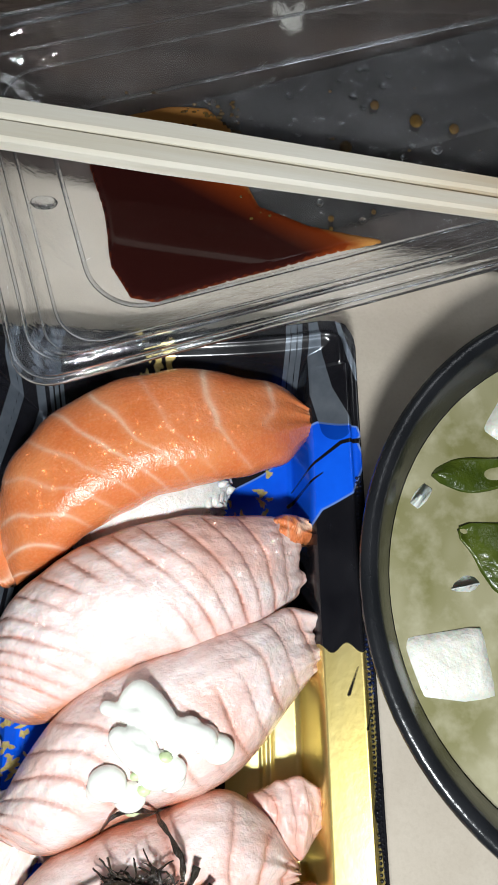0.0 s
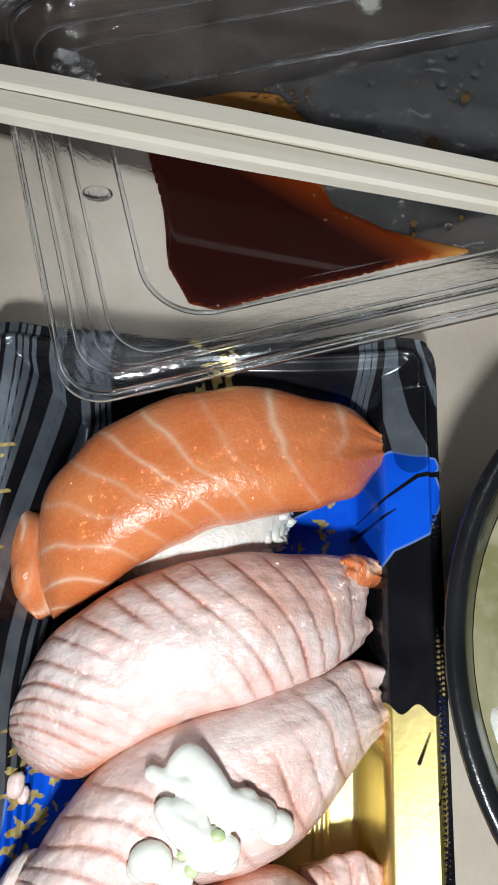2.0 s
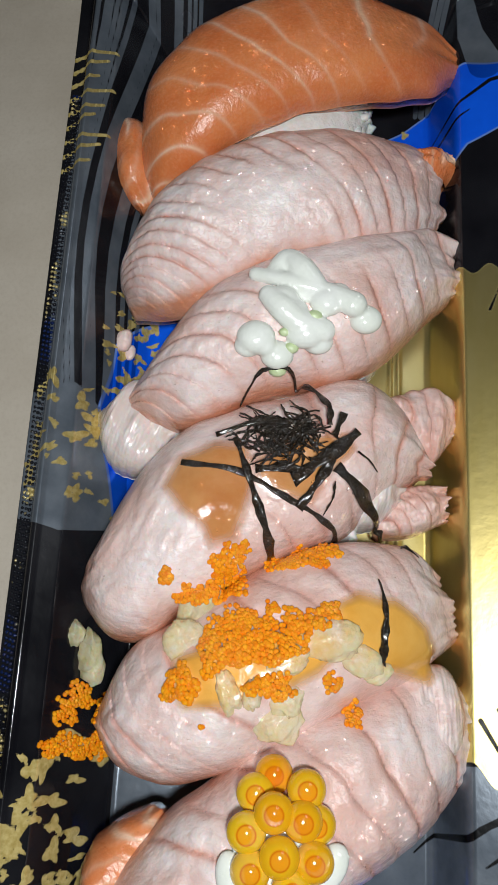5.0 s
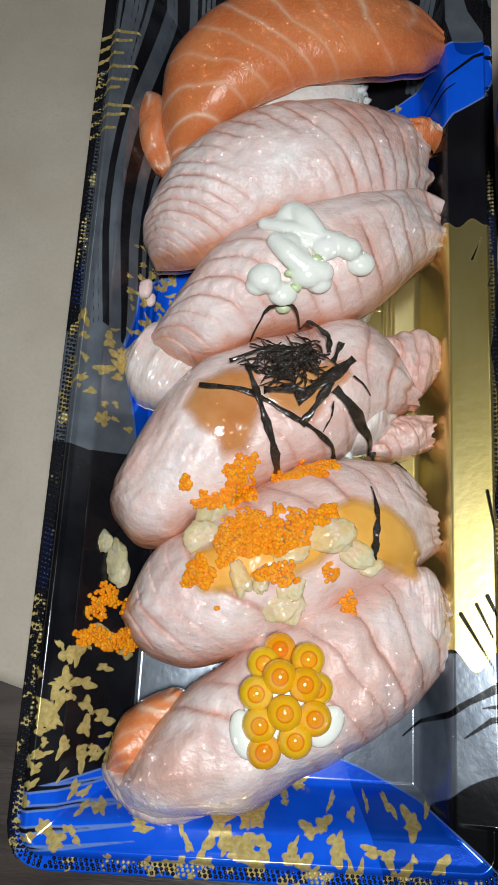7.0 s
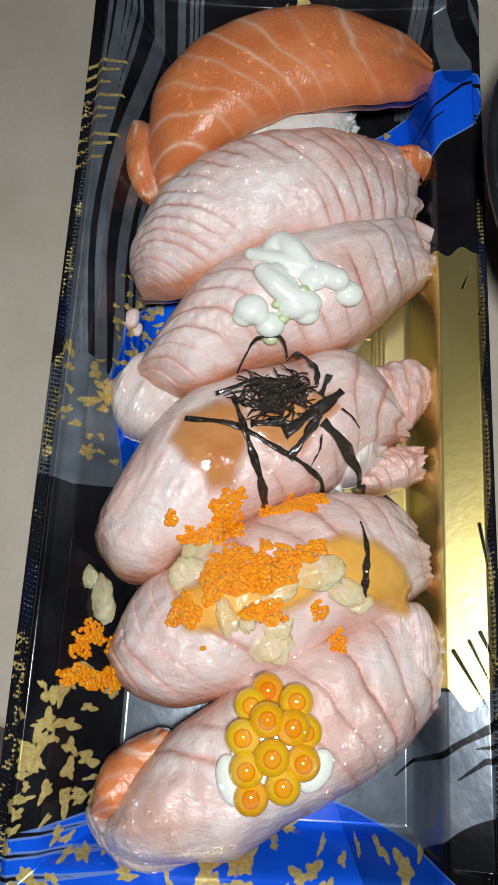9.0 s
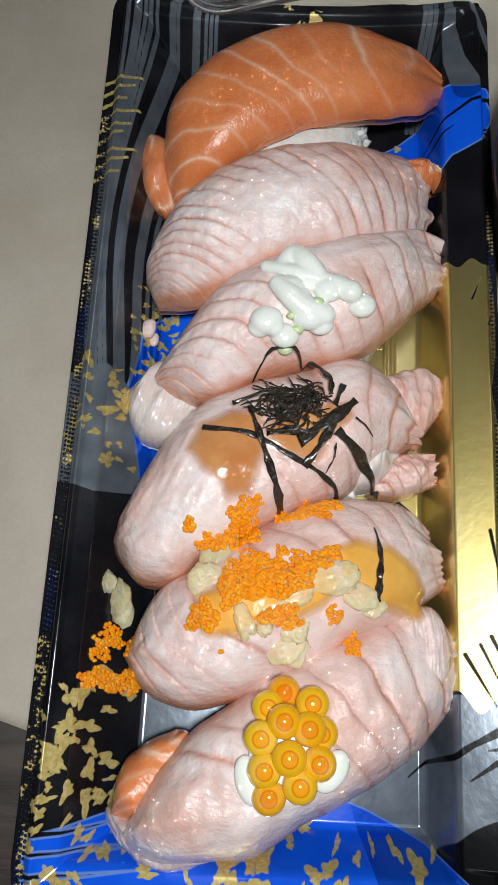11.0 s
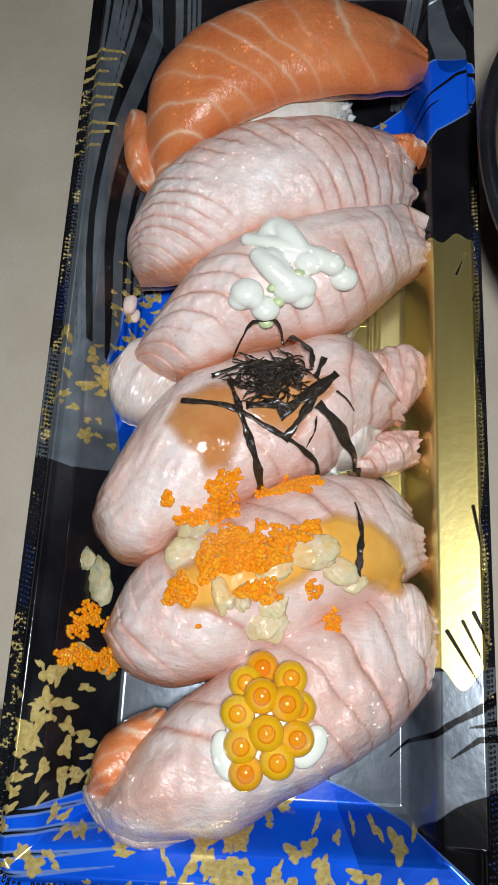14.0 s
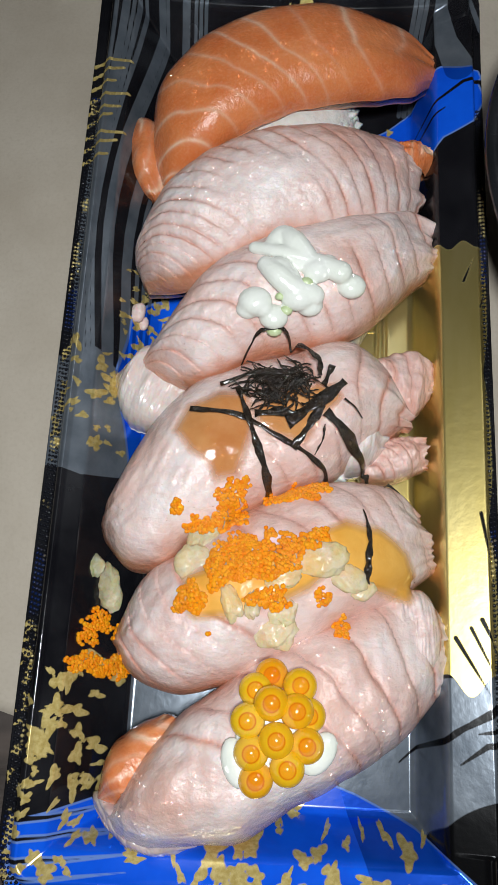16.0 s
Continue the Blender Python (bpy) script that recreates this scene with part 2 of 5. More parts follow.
M_GLAZE = film("amber_glaze", (0.60, 0.21, 0.045), (0.72, 0.34, 0.11), 0.80, Roughness=0.12, Coat_Weight=0.5, Coat_Roughness=0.05)
M_SPICY = film("orange_mayonnaise", (0.80, 0.38, 0.06), (0.88, 0.48, 0.11), 1.0, Roughness=0.18, Coat_Weight=0.4, Coat_Roughness=0.08)
M_BOWL = simple("black_bowl_plastic", (0.010, 0.011, 0.013), (0.018, 0.019, 0.022), 60, 0.0001, 700, Roughness=0.22)
M_TOFU = simple("silken_tofu", (0.66, 0.65, 0.57), (0.78, 0.77, 0.71), 120, 0.0012, 200, Roughness=0.3, Subsurface_Weight=0.2, Subsurface_Scale=0.003)
M_WAKAME = simple("wakame_seaweed", (0.030, 0.050, 0.006), (0.075, 0.10, 0.012), 90, 0.0006, 300, Roughness=0.22)
M_WALL = simple("plain_wall_paint", (0.50, 0.48, 0.45), (0.55, 0.53, 0.50), 6, 0.0005, 200, Roughness=0.7)
M_FLOOR = simple("floor_boards", (0.16, 0.10, 0.06), (0.24, 0.16, 0.10), 8, 0.0005, 60, Roughness=0.5)
M_MARK = simple("dry_sauce_speck", (0.07, 0.038, 0.010), (0.22, 0.13, 0.035), 500, 0.0003, 900, Roughness=0.08, Alpha=0.75)
M_CHIP = simple("pale_smear", (0.30, 0.28, 0.25), (0.42, 0.40, 0.36), 300, Roughness=0.4)


# ---- building helpers ----
def mesh_from(name, verts, faces, mat, smooth=True, attrs=None):
    me = bpy.data.meshes.new(name)
    me.from_pydata([tuple(map(float, v)) for v in verts], [], faces)
    me.materials.append(mat)
    if smooth:
        me.polygons.foreach_set("use_smooth", [True] * len(me.polygons))
    for key, values in (attrs or {}).items():
        a = me.attributes.new(key, "FLOAT", "POINT")
        a.data.foreach_set("value", np.asarray(values, dtype=np.float32).ravel())
    me.update()
    return me


def part(name, me, parent=None, label=""):
    ob = new(name, me)
    if parent is not None:
        ob.parent = parent
    return tagged(ob, label)


def thing(name, label, category, group="", at=(0, 0, 0)):
    ob = new(name)
    ob.location = at
    ob.empty_display_size = 0.01
    return tagged(ob, label, category, group)


def grid_faces(n, m, start=0, closed_j=False, flip=False):
    out = []
    for i in range(n - 1):
        for j in range(m if closed_j else m - 1):
            a, b = start + i * m + j, start + i * m + (j + 1) % m
            c, d = b + m, a + m
            out.append((a, d, c, b) if flip else (a, b, c, d))
    return out


def smooth_step(x, lo, hi):
    t = np.clip((x - lo) / (hi - lo), 0, 1)
    return t * t * (3 - 2 * t)


def ripple(x, y, scale, seed):
    """Cheap smooth noise in -1..1 on arrays, from a handful of sines."""
    rng = np.random.default_rng(seed)
    out = np.zeros_like(np.asarray(x, dtype=float) + np.asarray(y, dtype=float))
    for k in range(6):
        a, p, q = rng.uniform(0, 2 * np.pi), rng.uniform(0, 6.28), rng.uniform(0.5, 1.7)
        out = out + np.sin((np.cos(a) * x + np.sin(a) * y) * q / scale + p)
    return out / 3.2


def ball(rx, ry, rz, segs=8, rings=6):
    v, f = [(0, 0, rz)], []
    for i in range(1, rings):
        a = math.pi * i / rings
        for j in range(segs):
            b = 2 * math.pi * j / segs
            v.append((rx * math.sin(a) * math.cos(b), ry * math.sin(a) * math.sin(b), rz * math.cos(a)))
    v.append((0, 0, -rz))
    last = len(v) - 1
    for j in range(segs):
        f.append((0, 1 + j, 1 + (j + 1) % segs))
        f.append((last, last - segs + (j + 1) % segs, last - segs + j))
    for i in range(rings - 2):
        for j in range(segs):
            a, b = 1 + i * segs + j, 1 + i * segs + (j + 1) % segs
            f.append((a, a + segs, b + segs, b))
    return np.array(v), f


def gather(shapes):
    verts, faces = [], []
    for v, f in shapes:
        base = len(verts)
        verts.extend(map(tuple, v))
        faces.extend(tuple(base + k for k in poly) for poly in f)
    return verts, faces


def tube(points, radii, segs=12, squash=1.0):
    """A closed tube with round ends along the points."""
    pts = [Vector(p) for p in points]
    fine, rad = [], []
    for k in range(len(pts) - 1):
        p0, p1, p2, p3 = pts[max(k - 1, 0)], pts[k], pts[k + 1], pts[min(k + 2, len(pts) - 1)]
        for s in range(6):
            t = s / 6
            fine.append(0.5 * ((2 * p1) + (p2 - p0) * t + (2 * p0 - 5 * p1 + 4 * p2 - p3) * t * t + (3 * p1 - p0 - 3 * p2 + p3) * t ** 3))
            rad.append(radii[k] * (1 - t) + radii[k + 1] * t)
    fine.append(pts[-1])
    rad.append(radii[-1])
    n = len(fine)
    first, last = (fine[0] - fine[1]).normalized(), (fine[-1] - fine[-2]).normalized()
    fine = [fine[0] + first * rad[0] * s for s in (1.0, 0.85, 0.5)] + fine + [fine[-1] + last * rad[-1] * s for s in (0.5, 0.85, 1.0)]
    rad = [rad[0] * s for s in (0.02, 0.52, 0.87)] + rad + [rad[-1] * s for s in (0.87, 0.52, 0.02)]
    verts = []
    for i, p in enumerate(fine):
        d = (fine[min(i + 1, len(fine) - 1)] - fine[max(i - 1, 0)]).normalized()
        side = d.cross(Vector((0, 0, 1)))
        side = side.normalized() if side.length > 1e-6 else Vector((1, 0, 0))
        up = side.cross(d)
        for j in range(segs):
            a = 2 * math.pi * j / segs
            verts.append(p + side * math.cos(a) * rad[i] + up * math.sin(a) * rad[i] * squash)
    faces = grid_faces(len(fine), segs, closed_j=True)
    faces.append(tuple(range(segs))[::-1])
    faces.append(tuple(range((len(fine) - 1) * segs, len(fine) * segs)))
    return verts, faces


def poly_sd(x, y, pts):
    """Signed distance to a closed outline, inside positive."""
    d = np.full(x.shape, 1e9)
    inside = np.zeros(x.shape, dtype=bool)
    for (ax, ay), (bx, by) in zip(pts, pts[1:] + pts[:1]):
        ex, ey = bx - ax, by - ay
        t = np.clip(((x - ax) * ex + (y - ay) * ey) / (ex * ex + ey * ey), 0, 1)
        d = np.minimum(d, np.hypot(x - ax - t * ex, y - ay - t * ey))
        cross = ((ay > y) != (by > y)) & (x < ex * (y - ay) / (ey if abs(ey) > 1e-12 else 1e-12) + ax)
        inside ^= cross
    return np.where(inside, d, -d)


def stroke_sd(x, y, pts, w0, w1):
    """Signed distance to a tapering brush stroke."""
    out = np.full(x.shape, -1e9)
    n = len(pts) - 1
    for k in range(n):
        (ax, ay), (bx, by) = pts[k], pts[k + 1]
        ex, ey = bx - ax, by - ay
        t = np.clip(((x - ax) * ex + (y - ay) * ey) / (ex * ex + ey * ey), 0, 1)
        w = w0 + (w1 - w0) * (k + t) / n
        out = np.maximum(out, w - np.hypot(x - ax - t * ex, y - ay - t * ey))
    return out


# ---- room and table ----
def box(name, lo, hi, mat, bevel=0.0):
    bm = bmesh.new()
    bmesh.ops.create_cube(bm, size=1.0)
    for v in bm.verts:
        v.co = Vector([lo[k] + (v.co[k] + 0.5) * (hi[k] - lo[k]) for k in range(3)])
    if bevel:
        bmesh.ops.bevel(bm, geom=bm.edges[:], offset=bevel, segments=2, affect="EDGES", profile=0.7)
    me = bpy.data.meshes.new(name)
    bm.to_mesh(me)
    bm.free()
    me.materials.append(mat)
    return me


for name, lo, hi, mat in (
    ("floor", (-2.0, -1.8, -0.80), (2.4, 2.4, -0.74), M_FLOOR),
    ("ceiling", (-2.0, -1.8, 1.66), (2.4, 2.4, 1.72), M_WALL),
    ("wall_north", (-2.0, 2.4, -0.80), (2.4, 2.5, 1.72), M_WALL),
    ("wall_south", (-2.0, -1.9, -0.80), (2.4, -1.8, 1.72), M_WALL),
    ("wall_east", (2.4, -1.9, -0.80), (2.5, 2.5, 1.72), M_WALL),
    ("wall_west", (-2.1, -1.9, -0.80), (-2.0, 2.5, 1.72), M_WALL),
):
    tagged(new(name, box(name, lo, hi, mat)), "plain " + name.split("_")[0] + " that closes the dim room", name.split("_")[0], kind="structure")

TABLE_Z = -0.0006
table = thing("table", "dark brown wooden table with planks", "table", at=(0.1, 0.1, -0.74))
edges = [-0.45, -0.130, 0.190, 0.36, 0.60]
for a, b in zip(edges, edges[1:]):
    plank = part("plank", box("plank", (-0.7, a + 0.0006, -0.030), (0.9, b - 0.0006, TABLE_Z), M_WOOD, 0.0012), table)
    plank.location = (-0.1, -0.1, 0.74)
for lx in (-0.64, 0.84):
    for ly in (-0.40, 0.54):
        leg = part("leg", box("leg", (lx - 0.03, ly - 0.03, -0.74), (lx + 0.03, ly + 0.03, -0.030), M_WOOD, 0.003), table)
        leg.location = (-0.1, -0.1, 0.74)


def paper_sheet():
    n, m = 120, 90
    far_l, far_r = np.array((-0.32, 0.243)), np.array((0.34, 0.078))
    near_l, near_r = np.array((-0.36, -0.029)), np.array((0.30, -0.221))
    verts = []
    for i in range(n):
        s = i / (n - 1)
        for j in range(m):
            t = j / (m - 1)
            p = (near_l * (1 - s) + near_r * s) * (1 - t) + (far_l * (1 - s) + far_r * s) * t
            z = 0.00005 + 0.0006 * max(0, float(ripple(p[0], p[1], 0.03, 5)))
            crease = abs(p[0] + 0.084 + 0.35 * (p[1] + 0.02))
            z += 0.0012 * math.exp(-(crease / 0.004) ** 2) * (p[0] < -0.062)
            if -0.065 < p[0] < 0.20 and -0.17 < p[1] < 0.25:
                z = min(z, 0.00006)
            verts.append((p[0], p[1], z - 0.0004))
    me = mesh_from("paper", verts, grid_faces(n, m, flip=True), M_PAPER)
    ob = new("paper_sheet", me)
    s = ob.modifiers.new("thick", "SOLIDIFY")
    s.thickness, s.offset = 0.0003, -1
    return tagged(ob, "creased beige kraft paper sheet under the sushi tray", "paper")


paper_sheet()

# ---- the printed sushi tray ----
TX, TY0, TY1 = 0.0575, -0.152, 0.1068


def tray_height(x, y):
    d_l, d_r, d_b, d_t = x + TX, TX - x, y - TY0, TY1 - y
    r = 0.009
    qx, qy = np.minimum(d_l, d_r), np.minimum(d_b, d_t)
    corner = (qx < r) & (qy < r)
    d = np.where(corner, r - np.hypot(r - qx, r - qy), np.minimum(qx, qy))
    lip = np.interp(d, [-0.001, 0.0, 0.0030, 0.0036, 0.0048, 0.0060], [0.0218, 0.0220, 0.0226, 0.0238, 0.0247, 0.0238])
    wall = np.full(x.shape, 0.0032)
    for dist, end, shelf, drop in ((d_l, 0.0232, 0.0105, 0.0220), (d_r, 0.0172, 0.0128, 0.0212), (d_b, 0.0180, 0.0105, 0.0218), (d_t, 0.0190, 0.0085, 0.0228)):
        wall = np.maximum(wall, np.interp(dist, [0.0060, shelf, shelf + 0.0010, end, end + 0.0015], [0.0238, drop, drop - 0.0014, 0.0040, 0.0032]))
    z = np.where(d < 0.0060, np.maximum(lip, np.where(d > 0.0048, wall, 0)), wall)
    broad = (d_r > 0.0022) & (d_r < 0.0128) & (qy > 0.0140)
    z = np.where(broad, np.interp(d_r, [0.0022, 0.0030, 0.0128], [0.0226, 0.0242, 0.0212]), z)
    knurl = (d > 0.0004) & (d < 0.0029)
    z = z + np.where(knurl, 0.00040 * np.sin((x + y) * 2 * np.pi / 0.0016) * np.sin((x - y) * 2 * np.pi / 0.0016), 0)
    rib = np.exp(-((x - 0.0320) / 0.0006) ** 2) * ((y > -0.09) & (y < 0.03))
    rib = rib + np.exp(-((x - 0.0298) / 0.0005) ** 2) * ((y > -0.09) & (y < 0.03))
    z = z + np.where(z < 0.0034, 0.0006 * rib, 0)
    up = np.clip((np.abs(x) - 0.030) / 0.0275, 0, 1) ** 2 * np.clip((y - 0.066) / 0.04, 0, 1) ** 2
    return z + 0.0018 * up, d


def flakes(x, y, boxes, seed, sd):
    """Ragged leaf-gold flakes, scattered through each stretch (x0, x1, y0, y1, count, size)."""
    rng = np.random.default_rng(seed)
    for x0, x1, y0, y1, count, size in boxes:
        for _ in range(count):
            cx, cy = rng.uniform(x0, x1), rng.uniform(y0, y1)
            r0, tilt, squash = size * rng.uniform(0.35, 1.0), rng.uniform(0, 6.28), rng.uniform(0.4, 0.9)
            near = (np.abs(x - cx) < 2.6 * r0) & (np.abs(y - cy) < 2.6 * r0)
            px, py = x[near] - cx, y[near] - cy
            u, v = px * np.cos(tilt) + py * np.sin(tilt), (py * np.cos(tilt) - px * np.sin(tilt)) / squash
            a = np.arctan2(v, u)
            k = rng.uniform(0, 6.28, 3)
            r = r0 * (1 + 0.30 * np.sin(2 * a + k[0]) + 0.26 * np.sin(3 * a + k[1]) + 0.22 * np.sin(5 * a + k[2]))
            sd[near] = np.maximum(sd[near], (r - np.hypot(u, v)) * 0.6)
    return sd


def tray_print(x, y):
    none = np.full(x.shape, -0.01)
    wob = ripple(x, y, 0.004, 3) * 0.0007
    # brushed grey lines
    grey = none.copy()
    for x0, w, drift in ((-0.0535, 0.0006, 0.002), (-0.0505, 0.0011, 0.004), (-0.0480, 0.0005, 0.006), (-0.0462, 0.0006, 0.007), (-0.0440, 0.0005, 0.0085),
                         (-0.0385, 0.0010, 0.012), (-0.0365, 0.0005, 0.013), (-0.0300, 0.0012, 0.017), (-0.0268, 0.0005, 0.018), (-0.0252, 0.0005, 0.018), (-0.0236, 0.0005, 0.018)):
        pts = []
        for k in range(15):
            yy = 0.112 - k * 0.0105
            f = k / 14
            pts.append((x0 - drift * smooth_step(f, 0.0, 0.75) + 0.0022 * math.sin(f * 5.0 + x0 * 90) * (0.3 + f) + 0.003 * f, yy))
        grey = np.maximum(grey, stroke_sd(x, y, pts, w, w * 0.8))
    for x0, w in ((0.0385, 0.0006), (0.0402, 0.0007), (0.0419, 0.0006)):
        grey = np.maximum(grey, stroke_sd(x, y, [(x0 + 0.001, 0.112), (x0 - 0.0005, 0.090), (x0 - 0.002, 0.072)], w, w))
    grey = np.maximum(grey, stroke_sd(x, y, [(0.0460, 0.112), (0.0462, 0.095), (0.0475, 0.084), (0.0510, 0.074)], 0.0008, 0.0042))
    grey = np.maximum(grey, stroke_sd(x, y, [(0.0515, 0.112), (0.0540, 0.100), (0.0580, 0.088)], 0.0005, 0.0009))
    grey = np.maximum(grey, poly_sd(x, y, [(-0.060, -0.022), (-0.048, -0.020), (-0.037, -0.030), (-0.036, -0.052), (-0.048, -0.0545), (-0.060, -0.0515)]) + wob)
    # lit, reflecting stretch of the tray floor, painted in as a grey patch
    grey = np.maximum(grey, poly_sd(x, y, [(-0.0335, -0.103), (0.0, -0.100), (0.0, -0.1185), (-0.0335, -0.1185)]))
    grey = np.maximum(grey, poly_sd(x, y, [(0.018, -0.118), (0.044, -0.100), (0.0600, -0.098), (0.0600, -0.155), (0.030, -0.155)]))
    # black over the grey
    ink = 1.0 - np.hypot((x - 0.0640) / 0.0235, (y + 0.1405) / 0.0155)
    ink = ink * 0.015
    for pts, w0, w1 in (([(0.036, -0.121), (0.046, -0.112), (0.057, -0.106)], 0.0002, 0.0010), ([(0.040, -0.1175), (0.050, -0.1095), (0.059, -0.104)], 0.0002, 0.0009),
                        ([(0.047, -0.119), (0.053, -0.1145), (0.060, -0.1140)], 0.0002, 0.0011), ([(0.051, -0.112), (0.060, -0.1105)], 0.0002, 0.0010)):
        ink = np.maximum(ink, stroke_sd(x, y, pts, w0, w1))
    # blue fields
    blue = poly_sd(x, y, [(0.010, 0.055), (0.022, 0.060), (0.0333, 0.0665), (0.0409, 0.0724), (0.0460, 0.0750), (0.0520, 0.0740), (0.0565, 0.0735), (0.0572, 0.0715), (0.0560, 0.0700), (0.0580, 0.0640), (0.0542, 0.0550), (0.0460, 0.0510), (0.0420, 0.0450), (0.030, 0.040), (0.012, 0.036)]) + wob * 0.5
    blue = np.maximum(blue, poly_sd(x, y, [(-0.020, 0.010), (-0.032, 0.005), (-0.0405, -0.006), (-0.0420, -0.026), (-0.038, -0.050), (-0.028, -0.050), (-0.010, -0.010)]) + wob)
    arc = np.interp(x, [-0.06, -0.03, 0.0, 0.009, 0.018, 0.025, 0.039, 0.050, 0.060], [-0.1370, -0.130, -0.125, -0.1255, -0.127, -0.1293, -0.1355, -0.1440, -0.1530])
    lower = arc - y
    for yy, x1, w in ((-0.1345, -0.036, 0.0013), (-0.1385, -0.030, 0.0010), (-0.1432, -0.036, 0.0012), (-0.1470, -0.040, 0.0010)):
        lower = np.minimum(lower, -stroke_sd(x, y, [(-0.060, yy - 0.001), (x1 - 0.006, yy), (x1 + 0.012, yy + 0.0022)], w, 0.0001))
    lower = np.minimum(lower, x + 0.0545 + wob)
    blue = np.maximum(blue, lower)
    # gold field along one side
    top = 0.0150 + 0.0012 * np.sin(x * 900) + wob
    gold = np.minimum(np.minimum(top - y, x - 0.020), np.minimum(0.0585 - x, y + 0.1015 - 0.0025 * np.sin(x * 600)))
    bulge = 0.0545 + 0.0022 * np.abs(np.sin((y - 0.018) * 78)) ** 0.6
    gold = np.minimum(gold, bulge - x)
    slit = none.copy()
    for pts, w in (([(0.0505, 0.0040), (0.0530, 0.0105)], 0.0004), ([(0.0545, -0.004), (0.0570, 0.003)], 0.0004), ([(0.0560, 0.006), (0.0580, 0.012)], 0.0004),
                   ([(0.0530, -0.060), (0.0570, -0.085)], 0.0004), ([(0.0465, -0.0905), (0.0540, -0.1035)], 0.0005), ([(0.0500, -0.088), (0.0560, -0.101)], 0.0004), ([(0.0525, -0.086), (0.0580, -0.098)], 0.0005),
                   ([(0.0580, 0.0700), (0.0520, 0.0690), (0.0450, 0.0640), (0.0400, 0.0600)], 0.0007), ([(0.0390, 0.0560), (0.0470, 0.0610)], 0.0006)):
        slit = np.maximum(slit, stroke_sd(x, y, pts, w, w * 0.3))
    spots = [(-0.0565, -0.042, -0.047, -0.018, 24, 0.0020), (-0.044, -0.034, -0.050, -0.006, 30, 0.0014), (-0.055, -0.036, -0.140, -0.100, 46, 0.0024), (-0.053, -0.034, -0.149, -0.126, 16, 0.0022),
             (-0.036, 0.042, -0.150, -0.136, 64, 0.0024), (-0.030, 0.014, -0.137, -0.128, 22, 0.0018), (0.016, 0.038, 0.050, 0.066, 26, 0.0014), (-0.044, -0.020, -0.014, 0.008, 40, 0.0015),
             (-0.004, 0.006, 0.084, 0.106, 16, 0.0017), (-0.006, 0.034, 0.080, 0.090, 34, 0.0014), (-0.0574, -0.0550, -0.150, -0.092, 36, 0.0010), (-0.0572, -0.0545, -0.045, -0.030, 8, 0.0013), (-0.05, 0.05, -0.1522, -0.1495, 34, 0.0013)]
    flake = flakes(x, y, spots, 11, none.copy())
    for k in range(9):
        y0 = 0.040 + k * 0.0042
        flake = np.maximum(flake, stroke_sd(x, y, [(-0.0575, y0 - 0.003), (-0.0505 + 0.002 * (k % 3), y0 + 0.001 * (k % 2))], 0.0006, 0.0004))
    return {"grey": grey, "ink": ink, "blue": blue, "gold": gold, "slit": slit, "flake": flake}


def sushi_tray():
    nx, ny = 300, 640
    gx, gy = np.meshgrid(np.linspace(-TX - 0.0002, TX + 0.0002, nx), np.linspace(TY0 - 0.0002, TY1 + 0.0002, ny), indexing="ij")
    # ease the corner vertices on to the rounded outline
    r = 0.009
    for sx in (-1, 1):
        for yc, sy in ((TY0, -1), (TY1, 1)):
            cx, cy = sx * (TX - r), yc - sy * r
            qx, qy = (gx - cx) * sx, (gy - cy) * sy
            far = (qx > 0) & (qy > 0)
            dist = np.hypot(qx, qy)
            k = np.where(far & (dist > r), r / np.maximum(dist, 1e-9), 1.0)
            gx, gy = np.where(far, cx + sx * qx * k, gx), np.where(far, cy + sy * qy * k, gy)
    z, d = tray_height(gx, gy)
    sink = 0.0042 * (1 - (gx / TX) ** 2) * smooth_step(gy, 0.056, 0.106)
    py = gy - sink
    verts = np.stack([gx.ravel(), py.ravel(), z.ravel()], axis=1)
    me = mesh_from("tray_film", verts, grid_faces(nx, ny, flip=True), M_TRAY, attrs={k: v.ravel() for k, v in tray_print(gx, py).items()})
    root = thing("sushi_tray", "black plastic sushi tray printed with blue and gold flakes", "tray", at=(0, -0.02, 0))
    body = part("tray_body", me, root)
    body.location = (0, 0.02, 0)
    s = body.modifiers.new("thick", "SOLIDIFY")
    s.thickness, s.offset = 0.0005, -1
    # outer skirt that carries the tray on the paper
    ring = []
    for zz, grow in ((0.0217, 0.0), (0.0120, -0.0030), (0.0008, -0.0105), (0.0, -0.0115)):
        for k in range(96):
            a = 2 * math.pi * k / 96
            c, s_ = math.cos(a), math.sin(a)
            hx, hy = TX + grow, (TY1 - TY0) / 2 + grow
            p = 7.0
            q = (abs(c) ** p + abs(s_) ** p) ** (-1 / p)
            ring.append((hx * c * q * 0.995, (TY0 + TY1) / 2 + hy * s_ * q * 0.995 - 0.0042 * (1 - (c * q) ** 2) * max(0, s_) ** 8, zz))
    skirt = part("skirt", mesh_from("skirt", ring, grid_faces(4, 96, closed_j=True), M_BOWL), root)
    skirt.location = (0, 0.02, 0)
    return root


sushi_tray()


